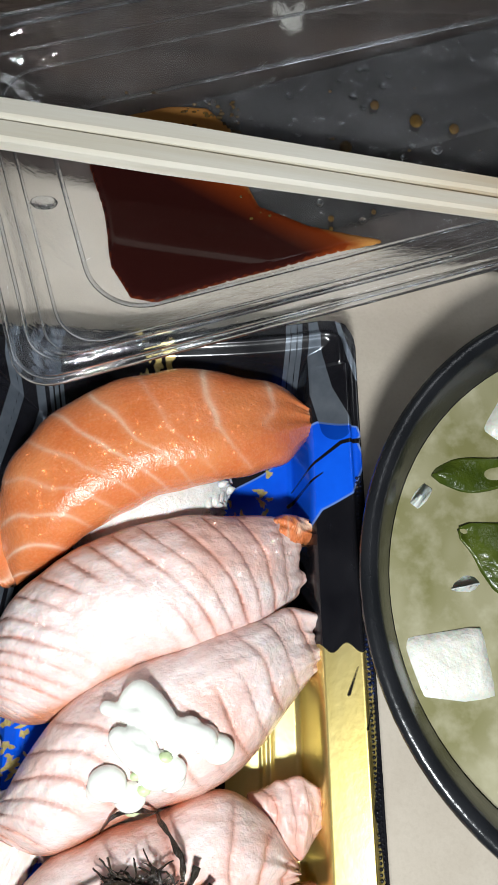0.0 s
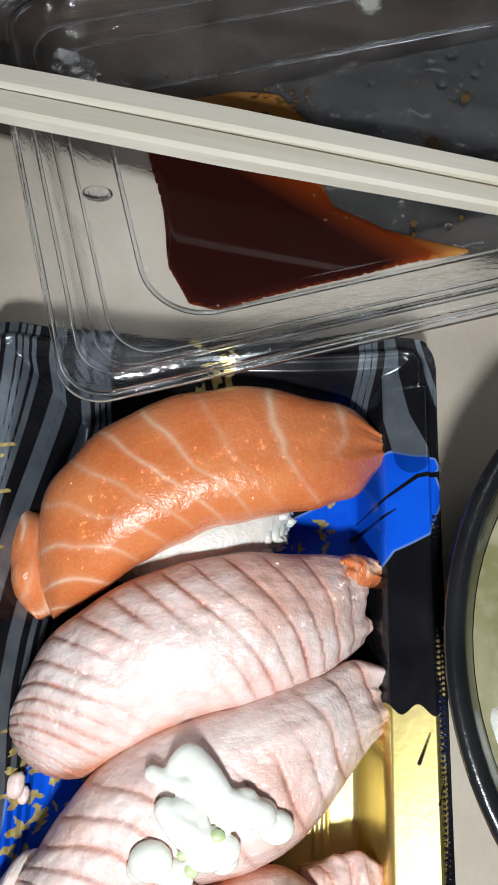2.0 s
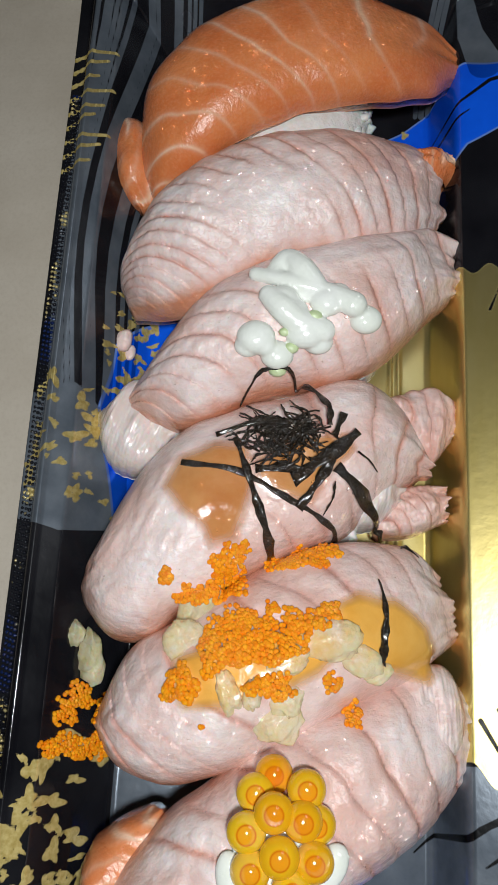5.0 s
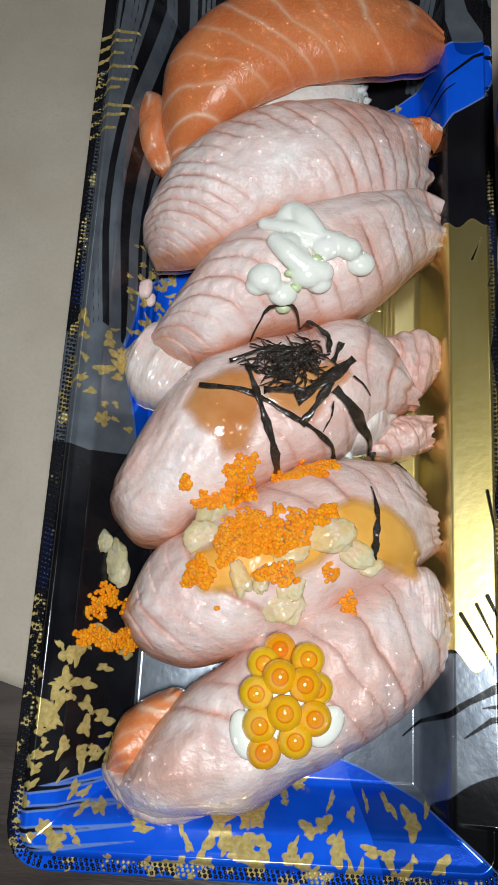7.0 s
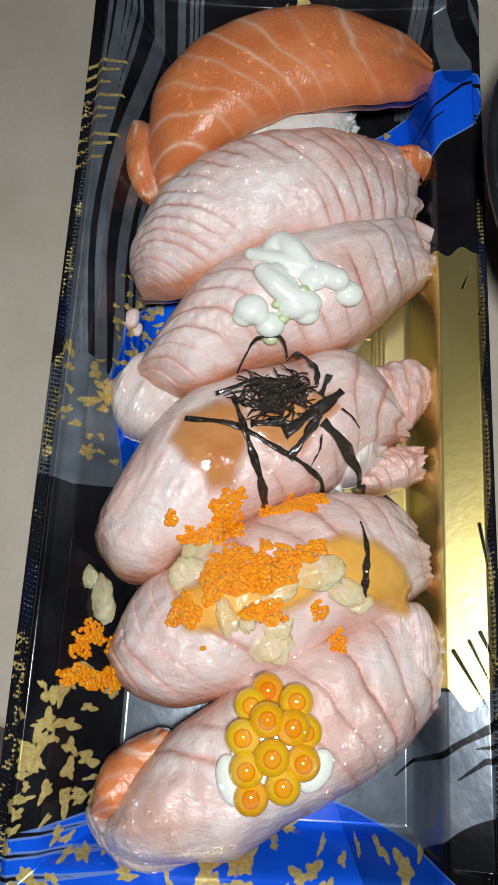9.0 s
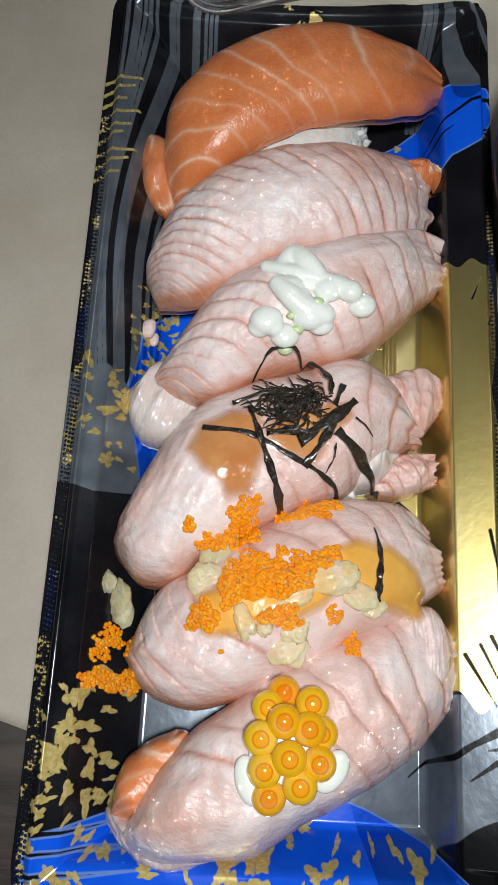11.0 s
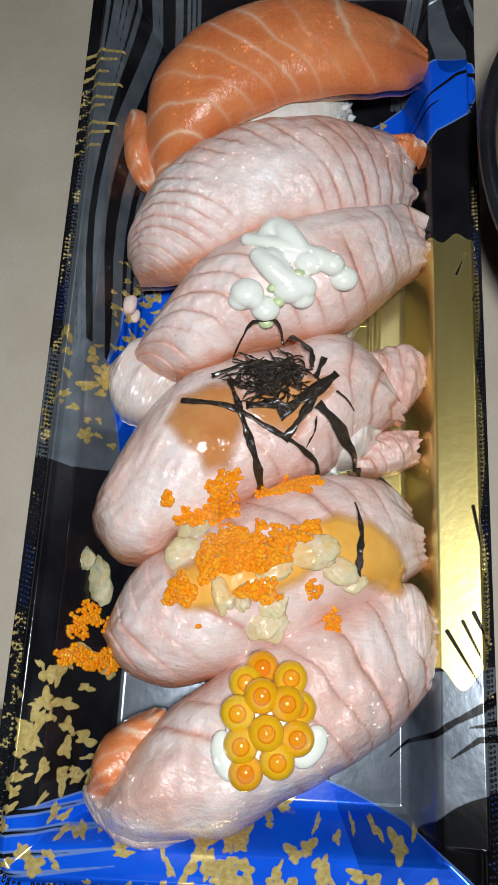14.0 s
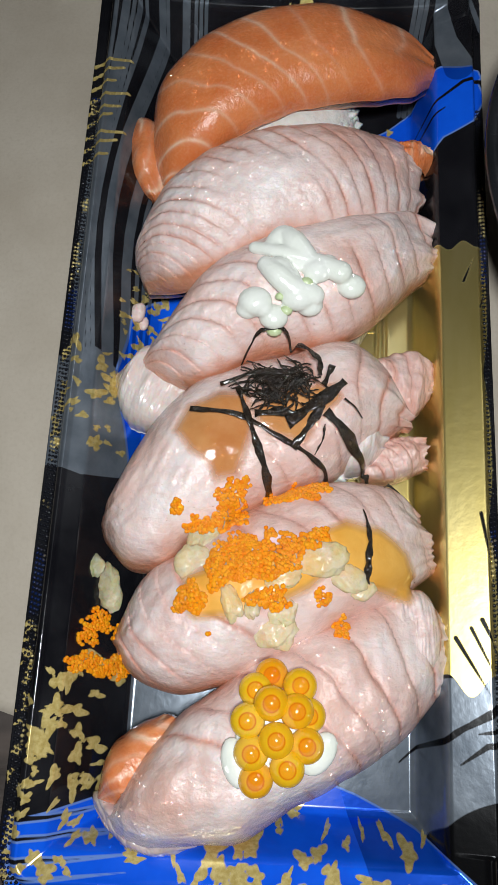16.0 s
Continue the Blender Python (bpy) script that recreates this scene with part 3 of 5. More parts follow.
def beaded_rim():
    """The fine beads pressed into the flat rim."""
    n = Nodes("beaded_rim_film", Roughness=0.18)
    col = n.mix(n.ramp(n.noise(95, 3), 0.57, 0.60), (0.010, 0.011, 0.016), (0.62, 0.50, 0.22))
    n.set(Base_Color=n.mix(n.ramp(n.noise(40, 2), 0.56, 0.60), col, (0.006, 0.016, 0.075)), Metallic=0.25)
    v0, f0 = ball(0.00050, 0.00050, 0.00045, 6, 4)
    shapes = []
    for row, inset in enumerate((0.0008, 0.0017, 0.0026)):
        x0, x1, y0, y1 = -TX + inset, TX - inset, TY0 + inset, TY1 - inset
        spots = [(x, y0) for x in np.arange(x0 + 0.009, x1 - 0.009, 0.0012)]
        spots += [(x0, y) for y in np.arange(y0 + 0.009, 0.060, 0.0012)] + [(x1, y) for y in np.arange(y0 + 0.009, 0.060, 0.0012)]
        r = 0.009 - inset
        for sx in (-1, 1):
            spots += [(sx * (TX - 0.009) + sx * r * math.cos(a), TY0 + 0.009 - r * math.sin(a)) for a in np.arange(0.0, 1.57, 0.0012 / r)]
        for k, (x, y) in enumerate(spots):
            if inset > 0.0020 and x > 0.05 and y > TY0 + 0.012:
                continue
            z = float(tray_height(np.array([x]), np.array([y]))[0][0])
            shapes.append((v0 + np.array((x, y, z)), f0))
    v, f = gather(shapes)
    body = [o for o in scene.objects if o.name == "tray_body"][0]
    tagged(part("beaded_rim", mesh_from("beaded_rim", v, f, n.done()), body, "dark and gold beading pressed into the rim"), kind="stuff")


beaded_rim()


def floor_mark():
    """A small moulded mark: a square with bars."""
    rows = []
    for x0, x1, y0, y1 in ((-0.003, 0.003, 0.0026, 0.0031), (-0.003, 0.003, -0.0031, -0.0026), (-0.0031, -0.0026, -0.003, 0.003), (0.0026, 0.0031, -0.003, 0.003),
                           (-0.0018, 0.0018, 0.0010, 0.0014), (-0.0018, 0.0018, -0.0002, 0.0002), (-0.0018, 0.0018, -0.0014, -0.0010)):
        v = [(x, y, z) for z in (0.0, 0.0003) for x, y in ((x0, y0), (x1, y0), (x1, y1), (x0, y1))]
        rows.append((v, [(0, 3, 2, 1), (4, 5, 6, 7), (0, 1, 5, 4), (1, 2, 6, 5), (2, 3, 7, 6), (3, 0, 4, 7)]))
    v, f = gather(rows)
    gold = Nodes("moulded_gold", Base_Color=(0.85, 0.68, 0.28), Metallic=0.7, Roughness=0.2)
    root = [o for o in scene.objects if o.name == "tray_body"][0]
    ob = part("moulded_mark", mesh_from("moulded_mark", v, f, gold.done(), smooth=False), root, "small moulded gold mark")
    ob.location = (0.0275, -0.0005, 0.0031)


floor_mark()


# ---- nigiri ----
def spline(points, u):
    """A smooth curve through a few plan points, by its own length."""
    p = np.array(points, dtype=float)
    run = np.concatenate([[0], np.cumsum(np.hypot(*np.diff(p, axis=0).T))])
    run = run / run[-1]
    slope = np.gradient(p, run, axis=0)
    k = np.clip(np.searchsorted(run, u, side="right") - 1, 0, len(p) - 2)
    h = (run[k + 1] - run[k])[:, None]
    t = ((u - run[k]) / h[:, 0])[:, None]
    return p[k] * (1 + 2 * t) * (1 - t) ** 2 + slope[k] * h * t * (1 - t) ** 2 + p[k + 1] * t * t * (3 - 2 * t) + slope[k + 1] * h * t * t * (t - 1)


def slice_of(far, near, top, mat, edge=(0.024, 0.022), foot=(0.016, 0.012), ends=(0.024, 0.017), bulge=(0.002, 0.001), step=0.006, fan=(1.5, 0.8, 0.0), groove=0.0005, chevron=0.0, ragged=0.0010,
             seed=1, thick=0.0062, line_width=0.0007, low=0.5, tip=0.5, span=(-1.2, 1.2), ink=1.0, lumps=0.0012, wave=0.0014, full=0.47):
    """A slice of fish draped over its rice between its far and near edge on the plan; muscle flakes overlap along it."""
    n, m = (240, 130) if top > 0.032 else (110, 60)
    u = np.linspace(0, 1, n)
    up, lo = spline(far, u), spline(near, u)
    mid = (up + lo) / 2
    length = np.sum(np.hypot(*np.diff(mid, axis=0).T))
    width = np.mean(np.hypot(*(up - lo).T)) / 2
    ex = np.gradient(mid, axis=0)
    ex = ex / np.hypot(ex[:, 0], ex[:, 1])[:, None]
    s = (2 * u - 1)[:, None]
    a = np.linspace(-math.pi / 2, math.pi / 2, m)[None, :]
    v = np.sign(np.sin(a)) * np.abs(np.sin(a)) ** 0.85
    w = 0.5 + 0.5 * v
    bite = 1 + 0.025 * ripple(s * 9, v, 0.5, seed + 4) * np.abs(v) ** 3
    w = 0.5 + (w - 0.5) * bite
    push = -bulge[0] * (1 - v ** 2) * np.clip(-s, 0, 1) ** 8 + bulge[1] * (1 - v ** 2) * np.clip(s, 0, 1) ** 8
    push = push + ragged * (ripple(v * 3.4, 0 * v, 0.5, seed + 41) + 0.5 * ripple(v * 13, 0 * v, 0.6, seed + 43)) * np.clip(s, 0, 1) ** 8 + 0.3 * ragged * ripple(v * 4, 0 * v, 0.5, seed + 3) * np.clip(-s, 0, 1) ** 6
    x = lo[:, :1] * (1 - w) + up[:, :1] * w + ex[:, :1] * push
    y = lo[:, 1:] * (1 - w) + up[:, 1:] * w + ex[:, 1:] * push
    crest = np.where(s < 0, top - (top - ends[0]) * np.abs(s) ** 3.2, top - (top - ends[1]) * np.abs(s) ** 2.4)
    bow = np.abs(s) ** 3
    rim = (edge[1] + (foot[1] - edge[1]) * bow) * (1 - w) + (edge[0] + (foot[0] - edge[0]) * bow) * w
    rim = np.minimum(rim, crest - 0.002)
    fold = np.clip(1 - np.abs(s) ** 16, 0, 1) ** 0.5
    fold = np.where(s < 0, fold, 1.0)
    arch = np.clip(1 - np.abs(v) ** 2.4, 0, 1) ** full
    z = rim + (crest - rim) * arch * (0.25 + 0.75 * fold)
    open_top = arch ** 0.5
    z = z + wave * (0.6 * ripple(s * 3.2, v * 1.8, 0.8, seed + 7) + np.clip(s, 0, 1) ** 4 * ripple(v * 6, s * 2, 0.7, seed + 8)) * open_top
    # overlapping flakes of muscle with soft seams between them
    k = np.where(s < 0, fan[1] + (fan[0] - fan[1]) * np.abs(s), fan[1] + (fan[2] - fan[1]) * np.abs(s))
    phase = (s * length / 2 + k * v * width - chevron * width * np.abs(v + 0.25)) / step + 0.58 * ripple(s * 2.2, v * 1.6, 0.9, seed + 9) + 0.07 * ripple(s * 12, v * 6, 0.9, seed + 10)
    near_line = np.abs(phase - np.round(phase)) * step
    rng = np.random.default_rng(seed + 20)
    strength = rng.uniform(0.30, 1.0, 80)[(np.round(phase).astype(int) + 40) % 80]
    where = smooth_step(s + 0.14 * ripple(v * 3, s * 2, 0.8, seed + 51), span[0] - 0.12, span[0] + 0.22) * (1 - smooth_step(s, span[1] - 0.15, span[1]))
    where = where * smooth_step(0.55 + ripple(s * 3.5, v * 2.6, 0.9, seed + 13), -0.7, 0.6)
    frac = phase - np.floor(phase)
    puff = 1 - np.abs(2 * frac - 1) ** 5
    z = z + groove * where * open_top * (1.1 * (puff - 1) * strength + 0.8 * (frac - 0.5))
    z = z + lumps * (0.45 * ripple(s * 6, v * 3, 0.7, seed + 31) + 0.28 * ripple(s * 13, v * 7, 0.8, seed + 32) + 0.10 * ripple(s * 40, v * 15, 0.8, seed + 33)) * open_top
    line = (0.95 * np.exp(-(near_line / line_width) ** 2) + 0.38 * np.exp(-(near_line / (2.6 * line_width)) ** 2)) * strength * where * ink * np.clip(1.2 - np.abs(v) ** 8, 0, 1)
    side = np.clip(np.abs(v) ** 9 * 0.8 + tip * np.clip(-s, 0, 1) ** 7 + low * np.clip(-v, 0, 1) ** 5 * np.clip(0.4 - s, 0, 1) + 0.3 * np.clip(s, 0, 1) ** 14, 0, 1)
    zb = np.maximum(z - thick * (0.55 + 0.45 * arch), 0.0036)
    cx, cy = mid[:, :1], mid[:, 1:]
    xb, yb = cx + (x - cx) * 0.95, cy + (y - cy) * 0.95
    one = np.ones_like(x)
    verts = np.concatenate([np.stack([q.ravel() for q in (x, y, z * one)], 1), np.stack([q.ravel() for q in (xb, yb, zb * one)], 1)])
    faces = grid_faces(n, m, flip=True) + grid_faces(n, m, n * m)
    o = n * m
    for i in range(n - 1):
        for j, flip in ((0, False), (m - 1, True)):
            q = (i * m + j, (i + 1) * m + j, o + (i + 1) * m + j, o + i * m + j)
            faces.append(q[::-1] if flip else q)
    for j in range(m - 1):
        for i, flip in ((0, True), (n - 1, False)):
            q = (i * m + j, i * m + j + 1, o + i * m + j + 1, o + i * m + j)
            faces.append(q[::-1] if not flip else q)
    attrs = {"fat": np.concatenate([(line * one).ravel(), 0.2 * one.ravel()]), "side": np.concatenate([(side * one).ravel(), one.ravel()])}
    return mesh_from("fish_slice", verts, faces, mat, attrs=attrs)


def rice_block(p0, p1, width, top, seed, grains=420):
    """A pressed oval of rice with its grains standing proud."""
    rng = np.random.default_rng(seed)
    p0, p1 = np.array(p0), np.array(p1)
    axis = p1 - p0
    length = np.hypot(*axis)
    ang = math.atan2(axis[1], axis[0])
    mid = (p0 + p1) / 2
    half_h = (top - 0.0036) / 2
    core = ball(length / 2 * 0.97, width * 0.97, half_h * 0.95, 24, 14)
    shapes = [(core[0], core[1])]
    gv, gf = ball(0.0029, 0.0013, 0.0012, 6, 5)
    for _ in range(grains):
        d = Vector(rng.normal(size=3)).normalized()
        if d.z > 0.55:
            continue
        p = np.array((d.x * length / 2, d.y * width, d.z * half_h)) * 0.93
        rot = np.array(Euler(rng.uniform(-1.2, 1.2, 3) * np.array((0.5, 0.5, 2.5))).to_matrix())
        shapes.append((gv @ rot.T + p, gf))
    v, f = gather(shapes)
    v = np.array(v)
    v[:, 2] = np.maximum(v[:, 2] + half_h + 0.0036, 0.0036)
    c, s = math.cos(ang), math.sin(ang)
    out = np.stack([mid[0] + c * v[:, 0] - s * v[:, 1], mid[1] + s * v[:, 0] + c * v[:, 1], v[:, 2]], 1)
    return mesh_from("rice_block", out, f, M_RICE)


def nigiri(label, rice, slices):
    at = ((rice[0][0] + rice[1][0]) / 2, (rice[0][1] + rice[1][1]) / 2, 0.0034)
    root = thing("salmon_nigiri", label, "sushi", "six nigiri in the tray", at)
    back = Vector(at) * -1
    ob = part("rice", rice_block(*rice), root, "pressed white sushi rice")
    ob.location = back
    for kind, args, lab in slices:
        ob = part(kind, slice_of(**args), root, lab)
        ob.location = back
    return root


nigiri("raw orange salmon nigiri with white fat lines at the tray's end", ((-0.022, 0.046), (0.022, 0.0625), 0.0140, 0.027, 1), [
    ("salmon_slice", dict(far=[(-0.0385, 0.0470), (-0.0372, 0.0600), (-0.0280, 0.0730), (-0.0150, 0.0822), (-0.0007, 0.0872), (0.0140, 0.0886), (0.0262, 0.0872), (0.0360, 0.0862), (0.0428, 0.0822)],
                          near=[(-0.0335, 0.0325), (-0.0218, 0.0385), (-0.0126, 0.0453), (0.0011, 0.0524), (0.0110, 0.0558), (0.0195, 0.0576), (0.0290, 0.0600), (0.0365, 0.0632), (0.0432, 0.0715)],
                          top=0.0385, mat=M_RAW, edge=(0.026, 0.027), foot=(0.017, 0.017), ends=(0.024, 0.0205), bulge=(0.001, 0.0015), step=0.0100, fan=(0.9, 0.62, 0.4), chevron=0.42, groove=0.00008, lumps=0.0003, line_width=0.0005,
                          seed=2, ragged=0.0005, wave=0.0006), "glossy raw orange salmon"),
    ("salmon_flap", dict(far=[(-0.0440, 0.0592), (-0.0390, 0.0572), (-0.0345, 0.0485), (-0.0318, 0.0380)], near=[(-0.0488, 0.0500), (-0.0465, 0.0430), (-0.0434, 0.0365), (-0.0385, 0.0325)],
                         top=0.0205, mat=M_RAW, edge=(0.012, 0.011), ends=(0.015, 0.015), step=0.006, groove=0.0001, seed=5, ragged=0.0003, lumps=0.0003), "thin raw salmon flap"),
])
nigiri("seared pale pink salmon nigiri with close cut lines", ((-0.026, 0.015), (0.028, 0.036), 0.012, 0.026, 2), [
    ("salmon_slice", dict(far=[(-0.0394, 0.0160), (-0.0345, 0.0255), (-0.0238, 0.0350), (-0.0130, 0.0422), (-0.0019, 0.0462), (0.0093, 0.0482), (0.0206, 0.0486), (0.0305, 0.0492), (0.0400, 0.0488)],
                          near=[(-0.0362, 0.0006), (-0.0290, -0.0014), (-0.0206, -0.0006), (-0.0106, 0.0052), (0.0022, 0.0110), (0.0154, 0.0152), (0.0288, 0.0205), (0.0398, 0.0285)],
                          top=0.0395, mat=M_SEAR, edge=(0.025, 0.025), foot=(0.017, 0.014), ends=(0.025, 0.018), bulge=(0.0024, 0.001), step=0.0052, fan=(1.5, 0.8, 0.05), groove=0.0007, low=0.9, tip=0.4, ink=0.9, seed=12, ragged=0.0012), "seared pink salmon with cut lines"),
    ("salmon_flap", dict(far=[(0.0310, 0.0490), (0.0370, 0.0504), (0.0424, 0.0494)], near=[(0.0315, 0.0435), (0.0370, 0.0420), (0.0428, 0.0428)],
                         top=0.0232, mat=M_RAW, edge=(0.016, 0.019), ends=(0.022, 0.020), step=0.006, groove=0.0001, seed=15, ragged=0.0006), "raw orange corner of the slice"),
])
nigiri("seared salmon nigiri under a squeeze of pale mayonnaise", ((-0.034, -0.028), (0.024, -0.003), 0.0120, 0.026, 3), [
    ("salmon_slice", dict(far=[(-0.0328, -0.0185), (-0.0270, -0.0085), (-0.0194, 0.0010), (-0.0092, 0.0086), (0.0022, 0.0134), (0.0154, 0.0180), (0.0288, 0.0226), (0.0365, 0.0256), (0.0440, 0.0240)],
                          near=[(-0.0335, -0.0265), (-0.0220, -0.0300), (-0.0053, -0.0235), (0.0077, -0.0195), (0.0155, -0.0170), (0.0218, -0.0137), (0.0295, -0.0067), (0.0362, 0.0018), (0.0424, 0.0082)],
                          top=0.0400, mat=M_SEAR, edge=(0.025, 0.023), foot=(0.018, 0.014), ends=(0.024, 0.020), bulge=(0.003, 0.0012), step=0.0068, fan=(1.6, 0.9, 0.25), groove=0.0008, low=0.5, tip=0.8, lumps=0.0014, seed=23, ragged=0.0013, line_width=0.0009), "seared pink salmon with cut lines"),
    ("salmon_flap", dict(far=[(-0.0395, -0.0225), (-0.0340, -0.0165), (-0.0280, -0.0170), (-0.0215, -0.0225)], near=[(-0.0428, -0.0285), (-0.0405, -0.0360), (-0.0365, -0.0392), (-0.0290, -0.0395)],
                         top=0.0230, mat=M_PALE, edge=(0.017, 0.010), ends=(0.016, 0.020), step=0.02, groove=0.0, seed=29, ragged=0.0005, lumps=0.0010, full=0.35), "pale salmon flap over the rice end"),
    ("salmon_flap", dict(far=[(0.0165, -0.0020), (0.0225, 0.0020), (0.0280, 0.0020)], near=[(0.0165, -0.0115), (0.0220, -0.0118), (0.0272, -0.0050)],
                         top=0.0225, mat=M_PALE, edge=(0.012, 0.009), ends=(0.016, 0.015), step=0.02, groove=0.0, seed=31, lumps=0.0008), "translucent white belly edge"),
])
nigiri("seared salmon nigiri with amber glaze under shredded seaweed", ((-0.026, -0.058), (0.025, -0.040), 0.0130, 0.026, 4), [
    ("salmon_slice", dict(far=[(-0.0395, -0.0600), (-0.0345, -0.0490), (-0.0280, -0.0380), (-0.0201, -0.0302), (-0.0090, -0.0255), (0.0052, -0.0207), (0.0144, -0.0172), (0.0216, -0.0174), (0.0293, -0.0226), (0.0365, -0.0330)],
                          near=[(-0.0405, -0.0715), (-0.0345, -0.0775), (-0.0250, -0.0775), (-0.0184, -0.0720), (-0.0070, -0.0645), (0.0046, -0.0585), (0.0163, -0.0530), (0.0253, -0.0445), (0.0350, -0.0375)],
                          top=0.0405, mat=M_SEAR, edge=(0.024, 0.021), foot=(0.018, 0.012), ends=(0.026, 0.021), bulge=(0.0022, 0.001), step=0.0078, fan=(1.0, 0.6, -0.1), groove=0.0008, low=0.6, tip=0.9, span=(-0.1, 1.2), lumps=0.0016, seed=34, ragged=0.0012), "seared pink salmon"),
    ("salmon_flap", dict(far=[(0.0255, -0.0185), (0.0321, -0.0160), (0.0374, -0.0146), (0.0446, -0.0186)], near=[(0.0300, -0.0290), (0.0340, -0.0325), (0.0375, -0.0335), (0.0420, -0.0285)],
                         top=0.0205, mat=M_SEAR, edge=(0.017, 0.014), ends=(0.019, 0.018), step=0.0042, fan=(0.6, 0.5, 0.4), groove=0.0004, seed=37, ragged=0.0008, low=0.1), "seared salmon corner flap"),
    ("salmon_flap", dict(far=[(0.0236, -0.0440), (0.0304, -0.0395), (0.0400, -0.0385)], near=[(0.0257, -0.0520), (0.0332, -0.0510), (0.0415, -0.0470)],
                         top=0.0200, mat=M_SEAR, edge=(0.015, 0.012), ends=(0.019, 0.016), step=0.0050, groove=0.0004, seed=39, ragged=0.0012, low=0.9, tip=1.0), "seared salmon edge flap"),
    ("salmon_flap", dict(far=[(0.0165, -0.0410), (0.0225, -0.0375), (0.0300, -0.0370)], near=[(0.0155, -0.0500), (0.0215, -0.0510), (0.0290, -0.0455)],
                         top=0.0290, mat=M_PALE, edge=(0.020, 0.016), ends=(0.023, 0.020), step=0.02, groove=0.0, seed=40, lumps=0.0011), "translucent white belly edge"),
])
nigiri("seared salmon nigiri with orange sauce, roe and crumbs", ((-0.022, -0.090), (0.030, -0.070), 0.013, 0.026, 5), [
    ("salmon_slice", dict(far=[(-0.0345, -0.0900), (-0.0302, -0.0812), (-0.0225, -0.0745), (-0.0131, -0.0688), (-0.0020, -0.0608), (0.0124, -0.0553), (0.0222, -0.0536), (0.0315, -0.0548), (0.0385, -0.0600)],
                          near=[(-0.0352, -0.0985), (-0.0296, -0.1044), (-0.0211, -0.1066), (-0.0154, -0.1060), (-0.0049, -0.1030), (0.0047, -0.0985), (0.0194, -0.0900), (0.0302, -0.0850), (0.0425, -0.0745)],
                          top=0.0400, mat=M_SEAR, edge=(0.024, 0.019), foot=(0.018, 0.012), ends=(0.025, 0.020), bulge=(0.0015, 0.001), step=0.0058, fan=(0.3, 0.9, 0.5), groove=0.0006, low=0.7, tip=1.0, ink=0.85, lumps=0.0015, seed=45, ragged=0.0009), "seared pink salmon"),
])
nigiri("seared salmon nigiri topped with salmon eggs", ((-0.018, -0.1225), (0.030, -0.100), 0.0105, 0.026, 6), [
    ("salmon_slice", dict(far=[(-0.0318, -0.1325), (-0.0280, -0.1240), (-0.0232, -0.1165), (-0.0182, -0.1110), (-0.0099, -0.1048), (-0.0031, -0.0982), (0.0062, -0.0930), (0.0183, -0.0868), (0.0275, -0.0826), (0.0365, -0.0815), (0.0424, -0.0850)],
                          near=[(-0.0345, -0.1345), (-0.0298, -0.1385), (-0.0231, -0.1404), (-0.0138, -0.1398), (-0.0028, -0.1380), (0.0100, -0.1304), (0.0201, -0.1249), (0.0295, -0.1185), (0.0351, -0.1142), (0.0439, -0.1035)],
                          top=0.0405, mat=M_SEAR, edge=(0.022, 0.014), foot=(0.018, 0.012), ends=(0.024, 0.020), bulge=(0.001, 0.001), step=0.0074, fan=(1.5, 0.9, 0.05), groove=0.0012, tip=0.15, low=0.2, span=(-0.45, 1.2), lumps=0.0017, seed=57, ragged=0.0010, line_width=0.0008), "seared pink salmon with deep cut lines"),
    ("salmon_flap", dict(far=[(-0.0368, -0.1290), (-0.0350, -0.1200), (-0.0300, -0.1150), (-0.0230, -0.1115)], near=[(-0.0345, -0.1330), (-0.0270, -0.1305), (-0.0215, -0.1235), (-0.0160, -0.1150)],
                         top=0.0260, mat=M_RAW, edge=(0.015, 0.024), ends=(0.020, 0.020), step=0.006, groove=0.0001, seed=61, ragged=0.0003, lumps=0.0004), "raw orange cut end"),
    ("salmon_flap", dict(far=[(-0.0366, -0.1292), (-0.0300, -0.1318), (-0.0235, -0.1352), (-0.0129, -0.1378)], near=[(-0.0372, -0.1345), (-0.0305, -0.1404), (-0.0234, -0.1428), (-0.0132, -0.1416)],
                         top=0.0260, mat=M_SKIN, edge=(0.018, 0.010), ends=(0.019, 0.015), step=0.005, groove=0.0003, seed=63, ragged=0.0005, lumps=0.0011), "silvery translucent skin edge"),
    ("salmon_flap", dict(far=[(0.0265, -0.0835), (0.0320, -0.0800), (0.0385, -0.0795), (0.0432, -0.0850)], near=[(0.0310, -0.0905), (0.0345, -0.0960), (0.0390, -0.1005), (0.0445, -0.0985)],
                         top=0.0275, mat=M_SEAR, edge=(0.020, 0.018), ends=(0.026, 0.021), step=0.014, groove=0.0003, seed=59, ragged=0.0012, low=0.0, tip=0.0, lumps=0.0010), "pale folded salmon tail"),
])


# ---- toppings ----
def survey(step=0.0006):
    """The heights of everything in the tray, on a fine net."""
    bpy.context.view_layer.update()
    deps = bpy.context.evaluated_depsgraph_get()
    xs, ys = np.arange(-0.056, 0.0565, step), np.arange(-0.150, 0.105, step)
    net = np.full((len(xs), len(ys)), 0.004)
    for i, x in enumerate(xs):
        for j, y in enumerate(ys):
            hit, place, *_ = scene.ray_cast(deps, Vector((x, y, 0.075)), Vector((0, 0, -1)), distance=0.08)
            if hit:
                net[i, j] = place.z
    return xs[0], ys[0], step, net


NET = survey()


